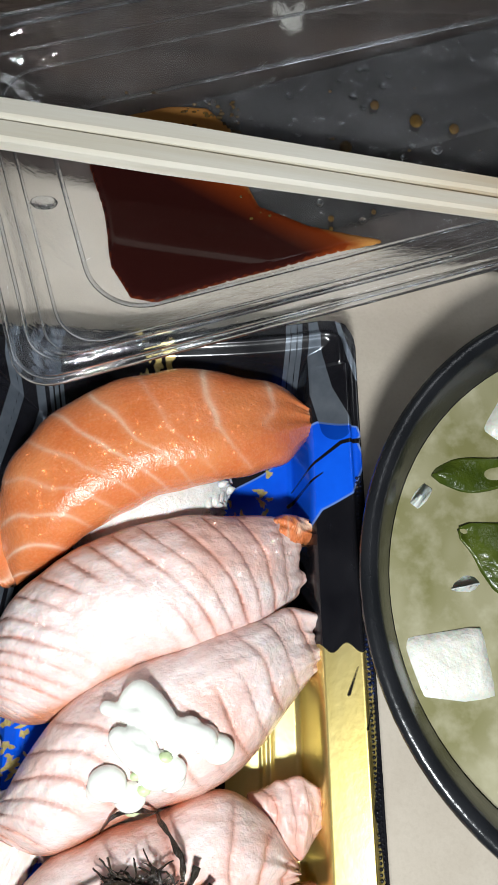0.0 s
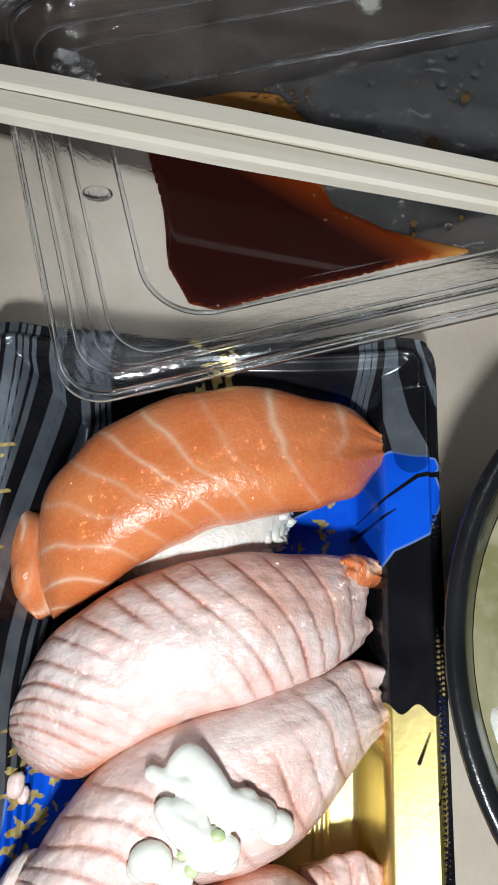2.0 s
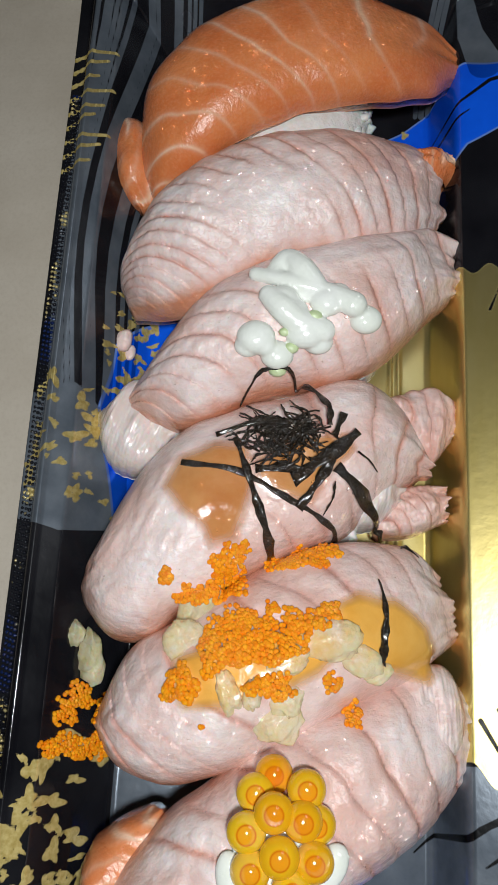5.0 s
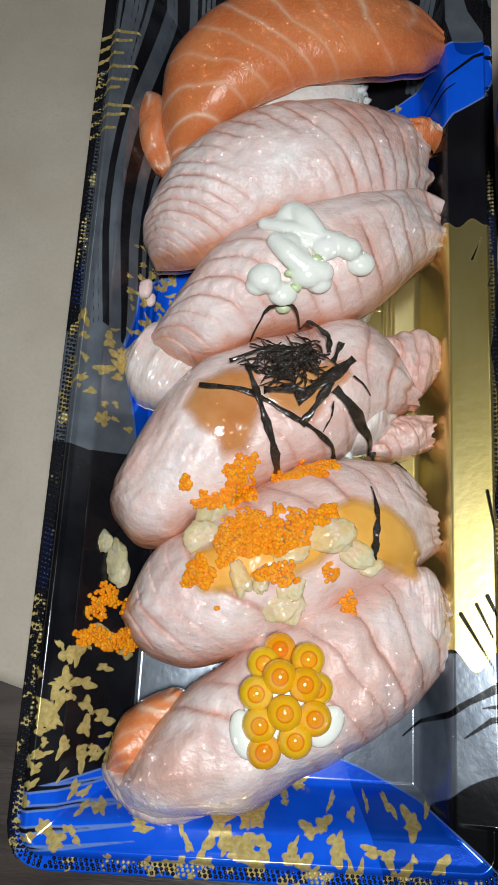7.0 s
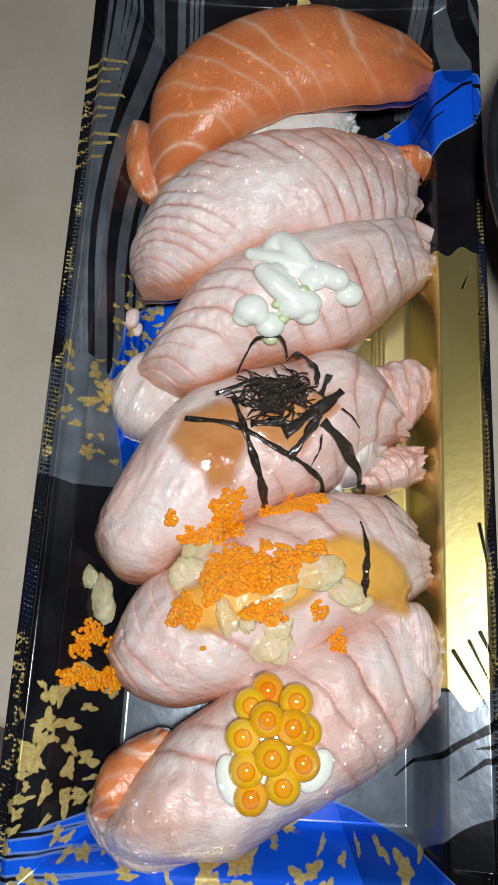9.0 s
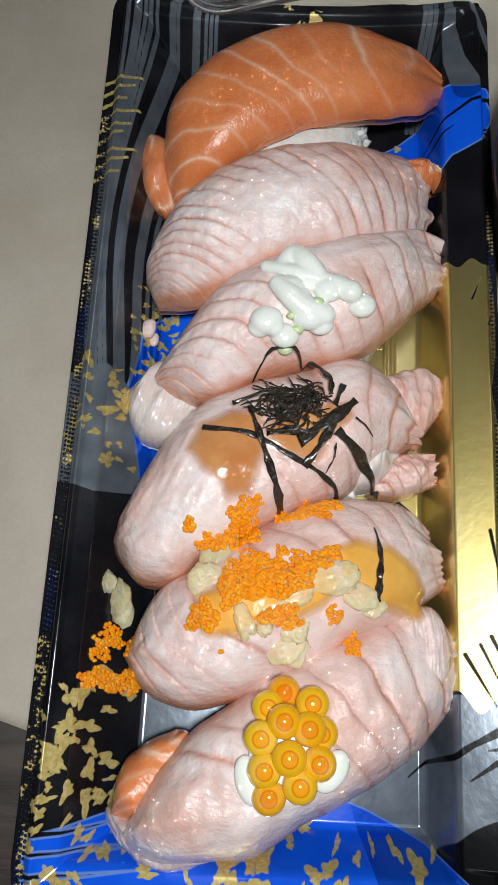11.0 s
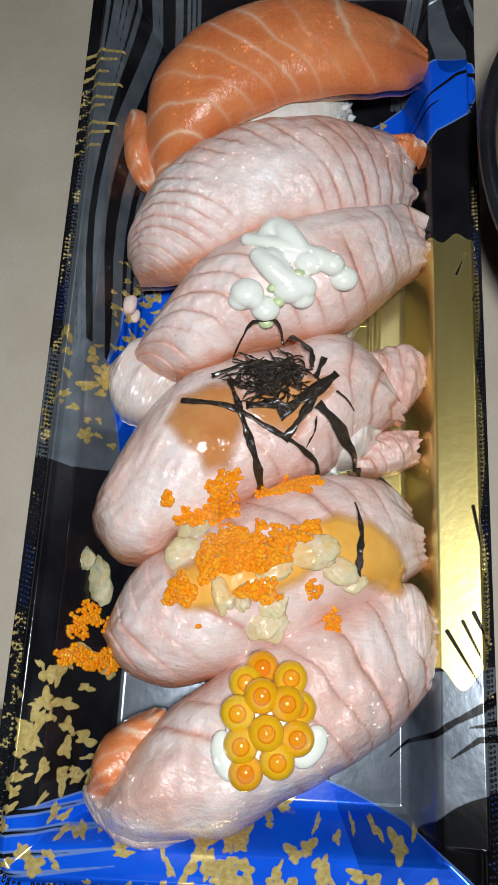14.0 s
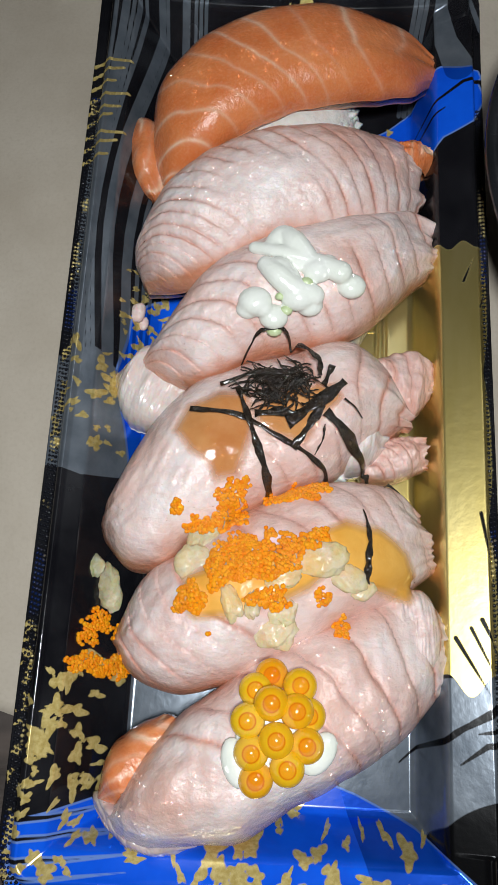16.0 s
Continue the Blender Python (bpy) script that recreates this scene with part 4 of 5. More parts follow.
def support(x, y):
    """The height of what lies under a place in the tray."""
    x0, y0, step, net = NET
    i, j = min(max((x - x0) / step, 0), net.shape[0] - 1.001), min(max((y - y0) / step, 0), net.shape[1] - 1.001)
    a, b = int(i), int(j)
    f, g = i - a, j - b
    return float((net[a, b] * (1 - g) + net[a, b + 1] * g) * (1 - f) + (net[a + 1, b] * (1 - g) + net[a + 1, b + 1] * g) * f)


def over(x, y, up):
    return (x, y, support(x, y) + up)


def mayonnaise():
    root = thing("mayonnaise_squeeze", "squeezed pale green-white mayonnaise on a nigiri", "sauce", at=over(0.005, -0.006, 0.0))
    back = Vector(root.location) * -1
    ropes = [([(-0.0062, 0.0021), (0.0017, -0.0003), (0.0096, -0.0023), (0.0154, -0.0047)], (0.0014, 0.0016, 0.0020, 0.0025)),
             ([(-0.0091, -0.0152), (-0.0063, -0.0151), (-0.0034, -0.0149)], (0.0008, 0.0014, 0.0020)),
             ([(-0.0014, 0.0037), (0.0010, 0.0055), (0.0040, 0.0029), (0.0071, -0.0008)], (0.0018, 0.0022, 0.0024, 0.0022)),
             ([(-0.0030, -0.0040), (0.0001, -0.0071), (0.0040, -0.0096), (0.0089, -0.0109)], (0.0020, 0.0025, 0.0027, 0.0024))]
    shapes = []
    for pts, radii in ropes:
        line = [over(x, y, r * 0.8) for (x, y), r in zip(pts, radii)]
        shapes.append(tube(line, [r * 1.2 for r in radii], 14, 0.85))
    for x, y, r in ((0.0010, 0.0044, 0.0029), (-0.0013, 0.0024, 0.0024), (0.0036, 0.0012, 0.0025), (0.0184, -0.0070, 0.0033), (0.0156, -0.0042, 0.0027), (-0.0000, -0.0048, 0.0033), (0.0022, -0.0070, 0.0031), (0.0052, -0.0109, 0.0042), (0.0080, -0.0126, 0.0031), (0.0096, -0.0043, 0.0034), (0.0121, -0.0024, 0.0027), (-0.0054, -0.0132, 0.0038), (-0.0071, -0.0147, 0.0027), (-0.0007, -0.0162, 0.0033), (0.0057, -0.0020, 0.0027)):
        v, f = ball(r * 1.12, r * 1.00, r * 0.75, 24, 14)
        shapes.append((v + np.array(over(x, y, r * 0.35)), f))
    v, f = gather(shapes)
    ob = part("squeeze", mesh_from("squeeze", v, f, M_MAYO), root)
    ob.location = back
    merge = ob.modifiers.new("merge", "REMESH")
    merge.mode, merge.voxel_size, merge.use_smooth_shade = "VOXEL", 0.00038, True
    ease = ob.modifiers.new("ease", "SMOOTH")
    ease.iterations = 2
    for x, y, r in ((-0.0004, -0.0189, 0.0016), (0.0023, -0.0149, 0.0013), (0.0069, -0.0084, 0.0014), (0.0007, -0.0119, 0.0010)):
        v, f = ball(r * 1.3, r, r * 0.9, 10, 7)
        p = over(x, y, r * 0.9 + 0.0012)
        ob = part("green_bit", mesh_from("green_bit", v, f, M_WASABI), root, "small pale green leek bit")
        ob.location = Vector(p) + back


def puddle(name, label, pts, mat, thick, seed, step=0.0011):
    """A film of sauce that follows the fish under it."""
    xs, ys = [p[0] for p in pts], [p[1] for p in pts]
    nx, ny = int((max(xs) - min(xs)) / step) + 4, int((max(ys) - min(ys)) / step) + 4
    gx, gy = np.meshgrid(np.linspace(min(xs) - step, max(xs) + step, nx), np.linspace(min(ys) - step, max(ys) + step, ny), indexing="ij")
    sd = poly_sd(gx, gy, pts) + 0.0006 * ripple(gx, gy, 0.0025, seed)
    index, verts, faces, soft = {}, [], [], []
    for i in range(nx):
        for j in range(ny):
            if sd[i, j] > -1.2 * step:
                index[i, j] = len(verts)
                soft.append(sd[i, j])
                rise = thick * min(1.0, max(0.0, (sd[i, j] + 0.0004) / 0.0025)) ** 0.5
                verts.append((gx[i, j], gy[i, j], support(gx[i, j], gy[i, j]) + rise - 0.00025))
    for i in range(nx - 1):
        for j in range(ny - 1):
            q = [(i, j), (i + 1, j), (i + 1, j + 1), (i, j + 1)]
            if all(k in index for k in q):
                faces.append(tuple(index[k] for k in q))
    # relax, so that the film runs smoothly over the cut lines
    v = np.array(verts)
    near = [[] for _ in verts]
    for f in faces:
        for a, b in zip(f, f[1:] + f[:1]):
            near[a].append(b)
            near[b].append(a)
    for _ in range(3):
        v[:, 2] = [0.5 * v[k, 2] + 0.5 * np.mean(v[near[k], 2]) if near[k] else v[k, 2] for k in range(len(v))]
    ob = new(name, mesh_from(name, v, faces, mat, attrs={"sd": soft}))
    return tagged(ob, label, "sauce")


puddle("amber_glaze", "shiny amber sauce glaze on seared salmon", [(-0.0245, -0.0465), (-0.0205, -0.0390), (-0.0130, -0.0355), (-0.0050, -0.0360), (-0.0035, -0.0460), (-0.0045, -0.0520), (-0.0070, -0.0575), (-0.0130, -0.0590), (-0.0165, -0.0545)], M_GLAZE, 0.0006, 4)
puddle("amber_glaze", "shiny amber sauce glaze under shredded seaweed", [(-0.0060, -0.0395), (0.0040, -0.0335), (0.0150, -0.0320), (0.0190, -0.0370), (0.0120, -0.0420), (0.0080, -0.0490), (0.0010, -0.0480), (-0.0045, -0.0450)], M_GLAZE, 0.0006, 5)
puddle("orange_mayonnaise", "smooth orange spicy mayonnaise on seared salmon", [(0.0105, -0.0690), (0.0180, -0.0655), (0.0265, -0.0660), (0.0345, -0.0710), (0.0380, -0.0780), (0.0350, -0.0845), (0.0230, -0.0815), (0.0150, -0.0760)], M_SPICY, 0.0011, 6)
puddle("orange_mayonnaise", "smooth orange spicy mayonnaise under roe and crumbs", [(-0.0190, -0.0800), (-0.0140, -0.0780), (-0.0020, -0.0745), (0.0110, -0.0720), (0.0165, -0.0775), (0.0110, -0.0835), (0.0010, -0.0870), (-0.0080, -0.0905), (-0.0155, -0.0905), (-0.0195, -0.0870)], M_SPICY, 0.0011, 7)
NET = survey()
mayonnaise()


def nori_strip(pts, widths, lift, seed):
    """A thin crinkled strip of toasted seaweed."""
    fine, w = [], []
    for k in range(len(pts) - 1):
        for t in range(8):
            f = t / 8
            fine.append([pts[k][0] * (1 - f) + pts[k + 1][0] * f, pts[k][1] * (1 - f) + pts[k + 1][1] * f, lift[k] * (1 - f) + lift[k + 1] * f])
            w.append(0.8 * (widths[k] * (1 - f) + widths[k + 1] * f))
    fine.append([*pts[-1], lift[-1]])
    w.append(widths[-1])
    fine = np.array(fine)
    for _ in range(4):
        fine[1:-1] = 0.5 * fine[1:-1] + 0.25 * (fine[:-2] + fine[2:])
    rng = np.random.default_rng(seed)
    verts, n = [], len(fine)
    fine[:, :2] += np.cumsum(rng.normal(0, 0.00007, (n, 2)), axis=0)
    w = np.array(w) * (1 + 0.28 * np.sin(np.arange(n) * rng.uniform(0.5, 1.1) + seed))
    for i in range(n):
        d = fine[min(i + 1, n - 1), :2] - fine[max(i - 1, 0), :2]
        d = d / max(np.hypot(*d), 1e-9)
        side = np.array((-d[1], d[0]))
        z = support(fine[i, 0], fine[i, 1]) + fine[i, 2] + 0.0004
        roll = 0.5 * math.sin(i * 0.37 + seed)
        for k in (-1, -0.35, 0.35, 1):
            q = fine[i, :2] + side * k * w[i] / 2 * (1 + rng.uniform(-0.12, 0.12))
            verts.append((q[0], q[1], z + k * roll * w[i] * 0.4 + rng.uniform(0, 0.00038)))
    me = mesh_from("nori_shred", verts, grid_faces(n, 4), M_NORI)
    return me


def nori_pile():
    root = thing("nori_shreds", "dark shredded toasted seaweed strips in a loose tangle", "seaweed", at=over(0.003, -0.038, 0))
    back = Vector(root.location) * -1

    def add(pts, widths, lift, seed):
        ob = part("shred", nori_strip(pts, widths, lift, seed), root)
        ob.location = back
        m = ob.modifiers.new("thick", "SOLIDIFY")
        m.thickness = 0.00022

    add([(-0.0195, -0.0415), (-0.0070, -0.0430), (0.0055, -0.0490), (0.0135, -0.0525), (0.0142, -0.0545)], (0.0012, 0.0015, 0.0014, 0.0016, 0.0012), (0.0012, 0.0008, 0.0004, 0.001, 0.0005), 1)
    add([(-0.0085, -0.0360), (-0.0055, -0.0440), (-0.0020, -0.0530), (0.0000, -0.0595)], (0.0012, 0.0017, 0.0021, 0.0024), (0.002, 0.0014, 0.0006, 0.0003), 2)
    add([(0.0125, -0.0405), (0.0190, -0.0455), (0.0250, -0.0510), (0.0320, -0.0575)], (0.0030, 0.0034, 0.0022, 0.0003), (0.001, 0.0015, 0.0012, 0.003), 3)
    add([(0.0170, -0.0330), (0.0110, -0.0395), (0.0040, -0.0440)], (0.0026, 0.0036, 0.0028), (0.002, 0.002, 0.0012), 4)
    add([(0.0120, -0.0390), (0.0090, -0.0440), (0.0055, -0.0495)], (0.0022, 0.0024, 0.0018), (0.0014, 0.001, 0.0008), 5)
    add([(-0.0085, -0.0250), (-0.0045, -0.0205), (0.0020, -0.0190), (0.0075, -0.0240), (0.0110, -0.0290), (0.0115, -0.0330)], (0.0004, 0.0009, 0.0011, 0.0012, 0.0016, 0.0012), (0.0002, 0.003, 0.005, 0.004, 0.003, 0.002), 6)
    add([(0.0140, -0.0295), (0.0120, -0.0345)], (0.0016, 0.0012), (0.003, 0.002), 7)
    add([(-0.0125, -0.0355), (-0.0040, -0.0325), (0.0050, -0.0330)], (0.0009, 0.0018, 0.0014), (0.003, 0.004, 0.004), 8)
    add([(-0.0040, -0.0425), (0.0020, -0.0420), (0.0060, -0.0425)], (0.0022, 0.0026, 0.0020), (0.0014, 0.0016, 0.0012), 9)
    add([(0.0170, -0.0375), (0.0220, -0.0400)], (0.0005, 0.0003), (0.002, 0.0008), 10)
    add([(0.0125, -0.0440), (0.0120, -0.0470), (0.0105, -0.0500)], (0.0004, 0.0004, 0.0003), (0.002, 0.001, 0.0006), 11)
    rng = np.random.default_rng(8)
    for k in range(120):
        a, r = rng.uniform(0, 6.28), rng.uniform(0.001, 0.0095)
        cx, cy = 0.0015 + r * math.cos(a), -0.0352 + 0.62 * r * math.sin(a)
        b, length = rng.uniform(-1.3, 1.3), rng.uniform(0.003, 0.010)
        dx, dy = math.cos(b) * length / 2, math.sin(b) * length / 2
        h = rng.uniform(0.0005, 0.0035)
        add([(cx - dx, cy - dy), (cx + rng.uniform(-0.0016, 0.0016), cy + rng.uniform(-0.0022, 0.0022)), (cx + dx, cy + dy)], (0.0002, rng.uniform(0.0003, 0.0008), 0.0002), (h, h + 0.0008, h * 0.7), 20 + k)


nori_pile()
lone = new("nori_shred", nori_strip([(0.0222, -0.0630), (0.0238, -0.0700), (0.0236, -0.0760), (0.0232, -0.0795)], (0.0003, 0.0014, 0.0019, 0.0018), (0.0008, 0.0006, 0.0006, 0.0004), 77))
lone.modifiers.new("thick", "SOLIDIFY").thickness = 0.00022
tagged(lone, "single dark seaweed strip on orange sauce", "seaweed")


def crumb(x, y, rx, ry, rz, turn, seed):
    v, f = ball(1, 1, 1, 36, 26)
    d = v.copy()
    bump = 1 + 0.15 * ripple(d[:, 0] * 2 + d[:, 2], d[:, 1] * 2 - d[:, 2], 0.65, seed) + 0.09 * ripple(d[:, 0] * 5, d[:, 1] * 5 + d[:, 2] * 3, 0.6, seed + 1) + 0.05 * ripple(d[:, 0] * 13, d[:, 1] * 13 + d[:, 2] * 5, 0.6, seed + 2)
    v = v * bump[:, None] * np.array((rx, ry, rz))
    c, s = math.cos(turn), math.sin(turn)
    v = np.stack([v[:, 0] * c - v[:, 1] * s, v[:, 0] * s + v[:, 1] * c, v[:, 2]], 1)
    ob = new("tempura_crumb", mesh_from("tempura_crumb", v, f, M_CRUMB))
    ob.location = over(x, y, rz * 0.35)
    return tagged(ob, "pale golden crisp tempura crumb", "crumb", "scattered tempura crumbs")


for k, c in enumerate(((-0.0150, -0.0715, 0.0030, 0.0052, 0.0024, -0.35), (-0.0165, -0.0765, 0.0036, 0.0030, 0.0022, 0.3), (0.0130, -0.0755, 0.0046, 0.0034, 0.0024, 0.1), (0.0185, -0.0790, 0.0036, 0.0024, 0.0020, -0.5),
                       (0.0225, -0.0815, 0.0022, 0.0018, 0.0014, 0.2), (0.0030, -0.0915, 0.0038, 0.0034, 0.0022, 0.4), (0.0045, -0.0875, 0.0026, 0.0024, 0.0018, 0.1), (-0.0070, -0.0865, 0.0018, 0.0030, 0.0018, 0.4),
                       (-0.0025, -0.0865, 0.0014, 0.0026, 0.0016, 0.0), (0.0040, -0.0800, 0.0034, 0.0022, 0.0016, 0.2), (-0.0405, -0.0815, 0.0030, 0.0050, 0.0026, 0.35), (-0.0430, -0.0770, 0.0018, 0.0022, 0.0018, 0.1))):
    crumb(c[0], c[1], c[2] * 1.30, c[3] * 1.30, c[4] * 0.75, c[5], seed=60 + 3 * k)


def roe_cluster(label, spots, seed, r=0.00056):
    """A heap of flying fish roe, the eggs heaped in rough clumps."""
    rng = np.random.default_rng(seed)
    v0, f0 = ball(r, r, r, 8, 6)
    shapes = []
    for x, y, rx, ry, count, layers in spots:
        for _ in range(int(count * 1.9)):
            a, q = rng.uniform(0, 6.28), math.sqrt(rng.uniform(0, 1))
            q *= 1 + 0.22 * math.sin(3 * a + x * 4e3) + 0.18 * math.sin(5 * a + y * 3e3)
            px, py = x + rx * q * math.cos(a), y + ry * q * math.sin(a)
            h = support(px, py) + r * 0.6 + rng.uniform(0, layers) * r * 0.8 * max(0.1, 1 - q * q * 0.8)
            shapes.append((v0 * rng.uniform(0.85, 1.12) + np.array((px, py, h)), f0))
    v, f = gather(shapes)
    ob = new("flying_fish_roe", mesh_from("flying_fish_roe", v, f, M_TOBIKO))
    return tagged(ob, label, "roe", kind="stuff")


NET = survey()
roe_cluster("bright orange flying fish roe over two nigiri", [(-0.0085, -0.0610, 0.0034, 0.0032, 75, 2), (-0.0090, -0.0655, 0.0042, 0.0030, 85, 2), (-0.0150, -0.0680, 0.0042, 0.0020, 60, 1.5), (-0.0055, -0.0580, 0.0012, 0.0012, 14, 1)], 1)
roe_cluster("bright orange flying fish roe tucked between nigiri", [(0.0020, -0.0605, 0.0034, 0.0014, 35, 1), (0.0070, -0.0590, 0.0046, 0.0022, 85, 2), (0.0120, -0.0570, 0.0030, 0.0016, 40, 1.5)], 2)
roe_cluster("bright orange flying fish roe on orange sauce", [(-0.0090, -0.0780, 0.0050, 0.0050, 190, 2.2), (-0.0010, -0.0770, 0.0066, 0.0044, 220, 2.4), (0.0065, -0.0725, 0.0046, 0.0030, 90, 1.6), (0.0120, -0.0700, 0.0024, 0.0016, 34, 1.4), (-0.0165, -0.0855, 0.0034, 0.0036, 100, 2), (0.0010, -0.0850, 0.0046, 0.0024, 85, 1.6), (-0.0060, -0.0720, 0.0034, 0.0022, 45, 1.2), (0.0005, -0.0700, 0.0012, 0.0012, 14, 1)], 3)
roe_cluster("small clump of orange flying fish roe", [(0.0130, -0.0838, 0.0018, 0.0018, 24, 1.4)], 4)
roe_cluster("small clump of orange flying fish roe beside a cut", [(0.0182, -0.0900, 0.0017, 0.0023, 34, 1.4)], 5)
roe_cluster("single orange roe egg on seared salmon", [(-0.0120, -0.0930, 0.0003, 0.0003, 2, 0.5)], 6)
roe_cluster("spilt orange flying fish roe on the tray wall", [(-0.0415, -0.0905, 0.0026, 0.0028, 60, 1.4), (-0.0432, -0.0945, 0.0020, 0.0024, 36, 1.2), (-0.0430, -0.1005, 0.0034, 0.0026, 80, 1.4), (-0.0365, -0.0925, 0.0018, 0.0024, 34, 1.4), (-0.0362, -0.1010, 0.0026, 0.0030, 60, 1.4), (-0.0395, -0.1025, 0.0022, 0.0016, 30, 1.2)], 7)
roe_cluster("orange roe egg beside its clump", [(-0.0212, -0.0648, 0.0014, 0.0016, 20, 1.2)], 8)

for x, y, rx, ry, turn in ((-0.0045, -0.1190, 0.0030, 0.0052, 0.3), (0.0130, -0.1165, 0.0032, 0.0050, -0.6), (0.0030, -0.1130, 0.0080, 0.0090, 0.0)):
    v, f = ball(rx, ry, 0.0016, 20, 10)
    c, s = math.cos(turn), math.sin(turn)
    v = np.stack([v[:, 0] * c - v[:, 1] * s, v[:, 0] * s + v[:, 1] * c, v[:, 2]], 1)
    ob = new("mayonnaise_dab", mesh_from("mayonnaise_dab", v, f, M_MAYO))
    ob.location = over(x, y, 0.0002)
    tagged(ob, "white mayonnaise dab under salmon eggs", "sauce")
NET = survey()
EGGS = [(0.0024, -0.1011, 0.0000), (0.0085, -0.1029, 0.0006), (-0.0010, -0.1043, 0.0000), (0.0024, -0.1067, 0.0010), (0.0078, -0.1080, 0.0004), (-0.0024, -0.1104, 0.0000), (0.0105, -0.1089, 0.0000), (0.0037, -0.1139, 0.0012), (0.0101, -0.1148, 0.0004), (-0.0014, -0.1167, 0.0000), (0.0062, -0.1194, 0.0004), (-0.0002, -0.1220, 0.0000)]
shell_v, shell_f = ball(0.0037, 0.0037, 0.0030, 32, 20)
core_v, core_f = ball(0.0016, 0.0016, 0.0010, 20, 12)
shell_me, core_me = mesh_from("egg_shell", shell_v, shell_f, M_IKURA), mesh_from("egg_core", core_v, core_f, M_YOLK)
places = [over(x, y, 0.0014 + up) for x, y, up in EGGS]
for k, p in enumerate(places):
    egg = thing("salmon_egg", "glossy translucent orange salmon egg", "roe", "salmon eggs on the nigiri", p)
    shell = part("shell", shell_me, egg)
    yolk = part("core", core_me, shell, "deeper orange egg core")
    yolk.location = (0.0006 * math.sin(k * 2.3), 0.0006 * math.cos(k * 1.7), 0.0010)


# clear beads added over the fish to give its wet surface small glints
rng = np.random.default_rng(17)
shapes = []
for x0, y0, x1, y1, spread, count in ((-0.030, 0.052, 0.030, 0.078, 0.010, 150), (-0.030, 0.016, 0.034, 0.040, 0.009, 70), (0.006, -0.008, 0.036, 0.008, 0.006, 26), (-0.022, -0.058, 0.026, -0.044, 0.007, 40),
                                      (-0.026, -0.096, 0.020, -0.090, 0.006, 30), (-0.034, -0.134, 0.034, -0.106, 0.007, 90)):
    for _ in range(count):
        f = rng.uniform(0, 1)
        px, py = x0 + (x1 - x0) * f + rng.normal(0, 0.002), y0 + (y1 - y0) * f + rng.normal(0, spread * 0.5)
        r = rng.uniform(0.00016, 0.00042)
        v, fc = ball(r * rng.uniform(1.0, 1.9), r, r * 0.55, 8, 6)
        turn = rng.uniform(0, 3.14)
        c, sn = math.cos(turn), math.sin(turn)
        v = np.stack([v[:, 0] * c - v[:, 1] * sn, v[:, 0] * sn + v[:, 1] * c, v[:, 2]], 1)
        shapes.append((v + np.array(over(px, py, 0.0)), fc))
v, f = gather(shapes)
beads = tagged(new("glint_beads", mesh_from("glint_beads", v, f, M_BEAD)), "tiny clear beads added to make the wet fish glint", "moisture", kind="stuff")
beads.visible_shadow = False

# stray bits beside the rice
for x, y, r, lab in ((-0.0395, -0.0040, 0.0024, "pale salmon scrap on the blue print"), (-0.0380, -0.0065, 0.0016, "small pale salmon scrap")):
    v, f = ball(r * 0.9, r * 1.4, r * 0.7, 14, 10)
    v = v * (1 + 0.18 * ripple(v[:, 0] * 900, v[:, 1] * 900, 1.0, 9))[:, None]
    ob = new("salmon_scrap", mesh_from("salmon_scrap", v, f, M_SEAR, attrs={"fat": np.full(len(v), 0.1), "side": np.full(len(v), 0.2)}))
    ob.location = over(x, y, r * 0.35)
    tagged(ob, lab, "fish scrap")

# ---- the upturned clear lid with soy sauce ----
LID_A, LID_DEG, LID_L, LID_W = Vector((-0.0300, 0.0755)), 16.0, 0.262, 0.118
E1 = Vector((math.cos(radians(LID_DEG)), math.sin(radians(LID_DEG))))
E2 = Vector((-E1.y, E1.x))
PANEL_Z = 0.0262


def lid_point(s, t, z):
    p = LID_A + E1 * s + E2 * t
    return (p.x, p.y, z)


def rounded_ring(inset, z, radius, n=20):
    out = []
    hx, hy = LID_L / 2 - inset, LID_W / 2 - inset
    for cx, cy, a0 in ((hx - radius, hy - radius, 0), (-hx + radius, hy - radius, 90), (-hx + radius, -hy + radius, 180), (hx - radius, -hy + radius, 270)):
        for k in range(n):
            a = radians(a0 + 90 * k / (n - 1))
            out.append(lid_point(LID_L / 2 + cx + radius * math.cos(a), LID_W / 2 + cy + radius * math.sin(a), z))
    return out


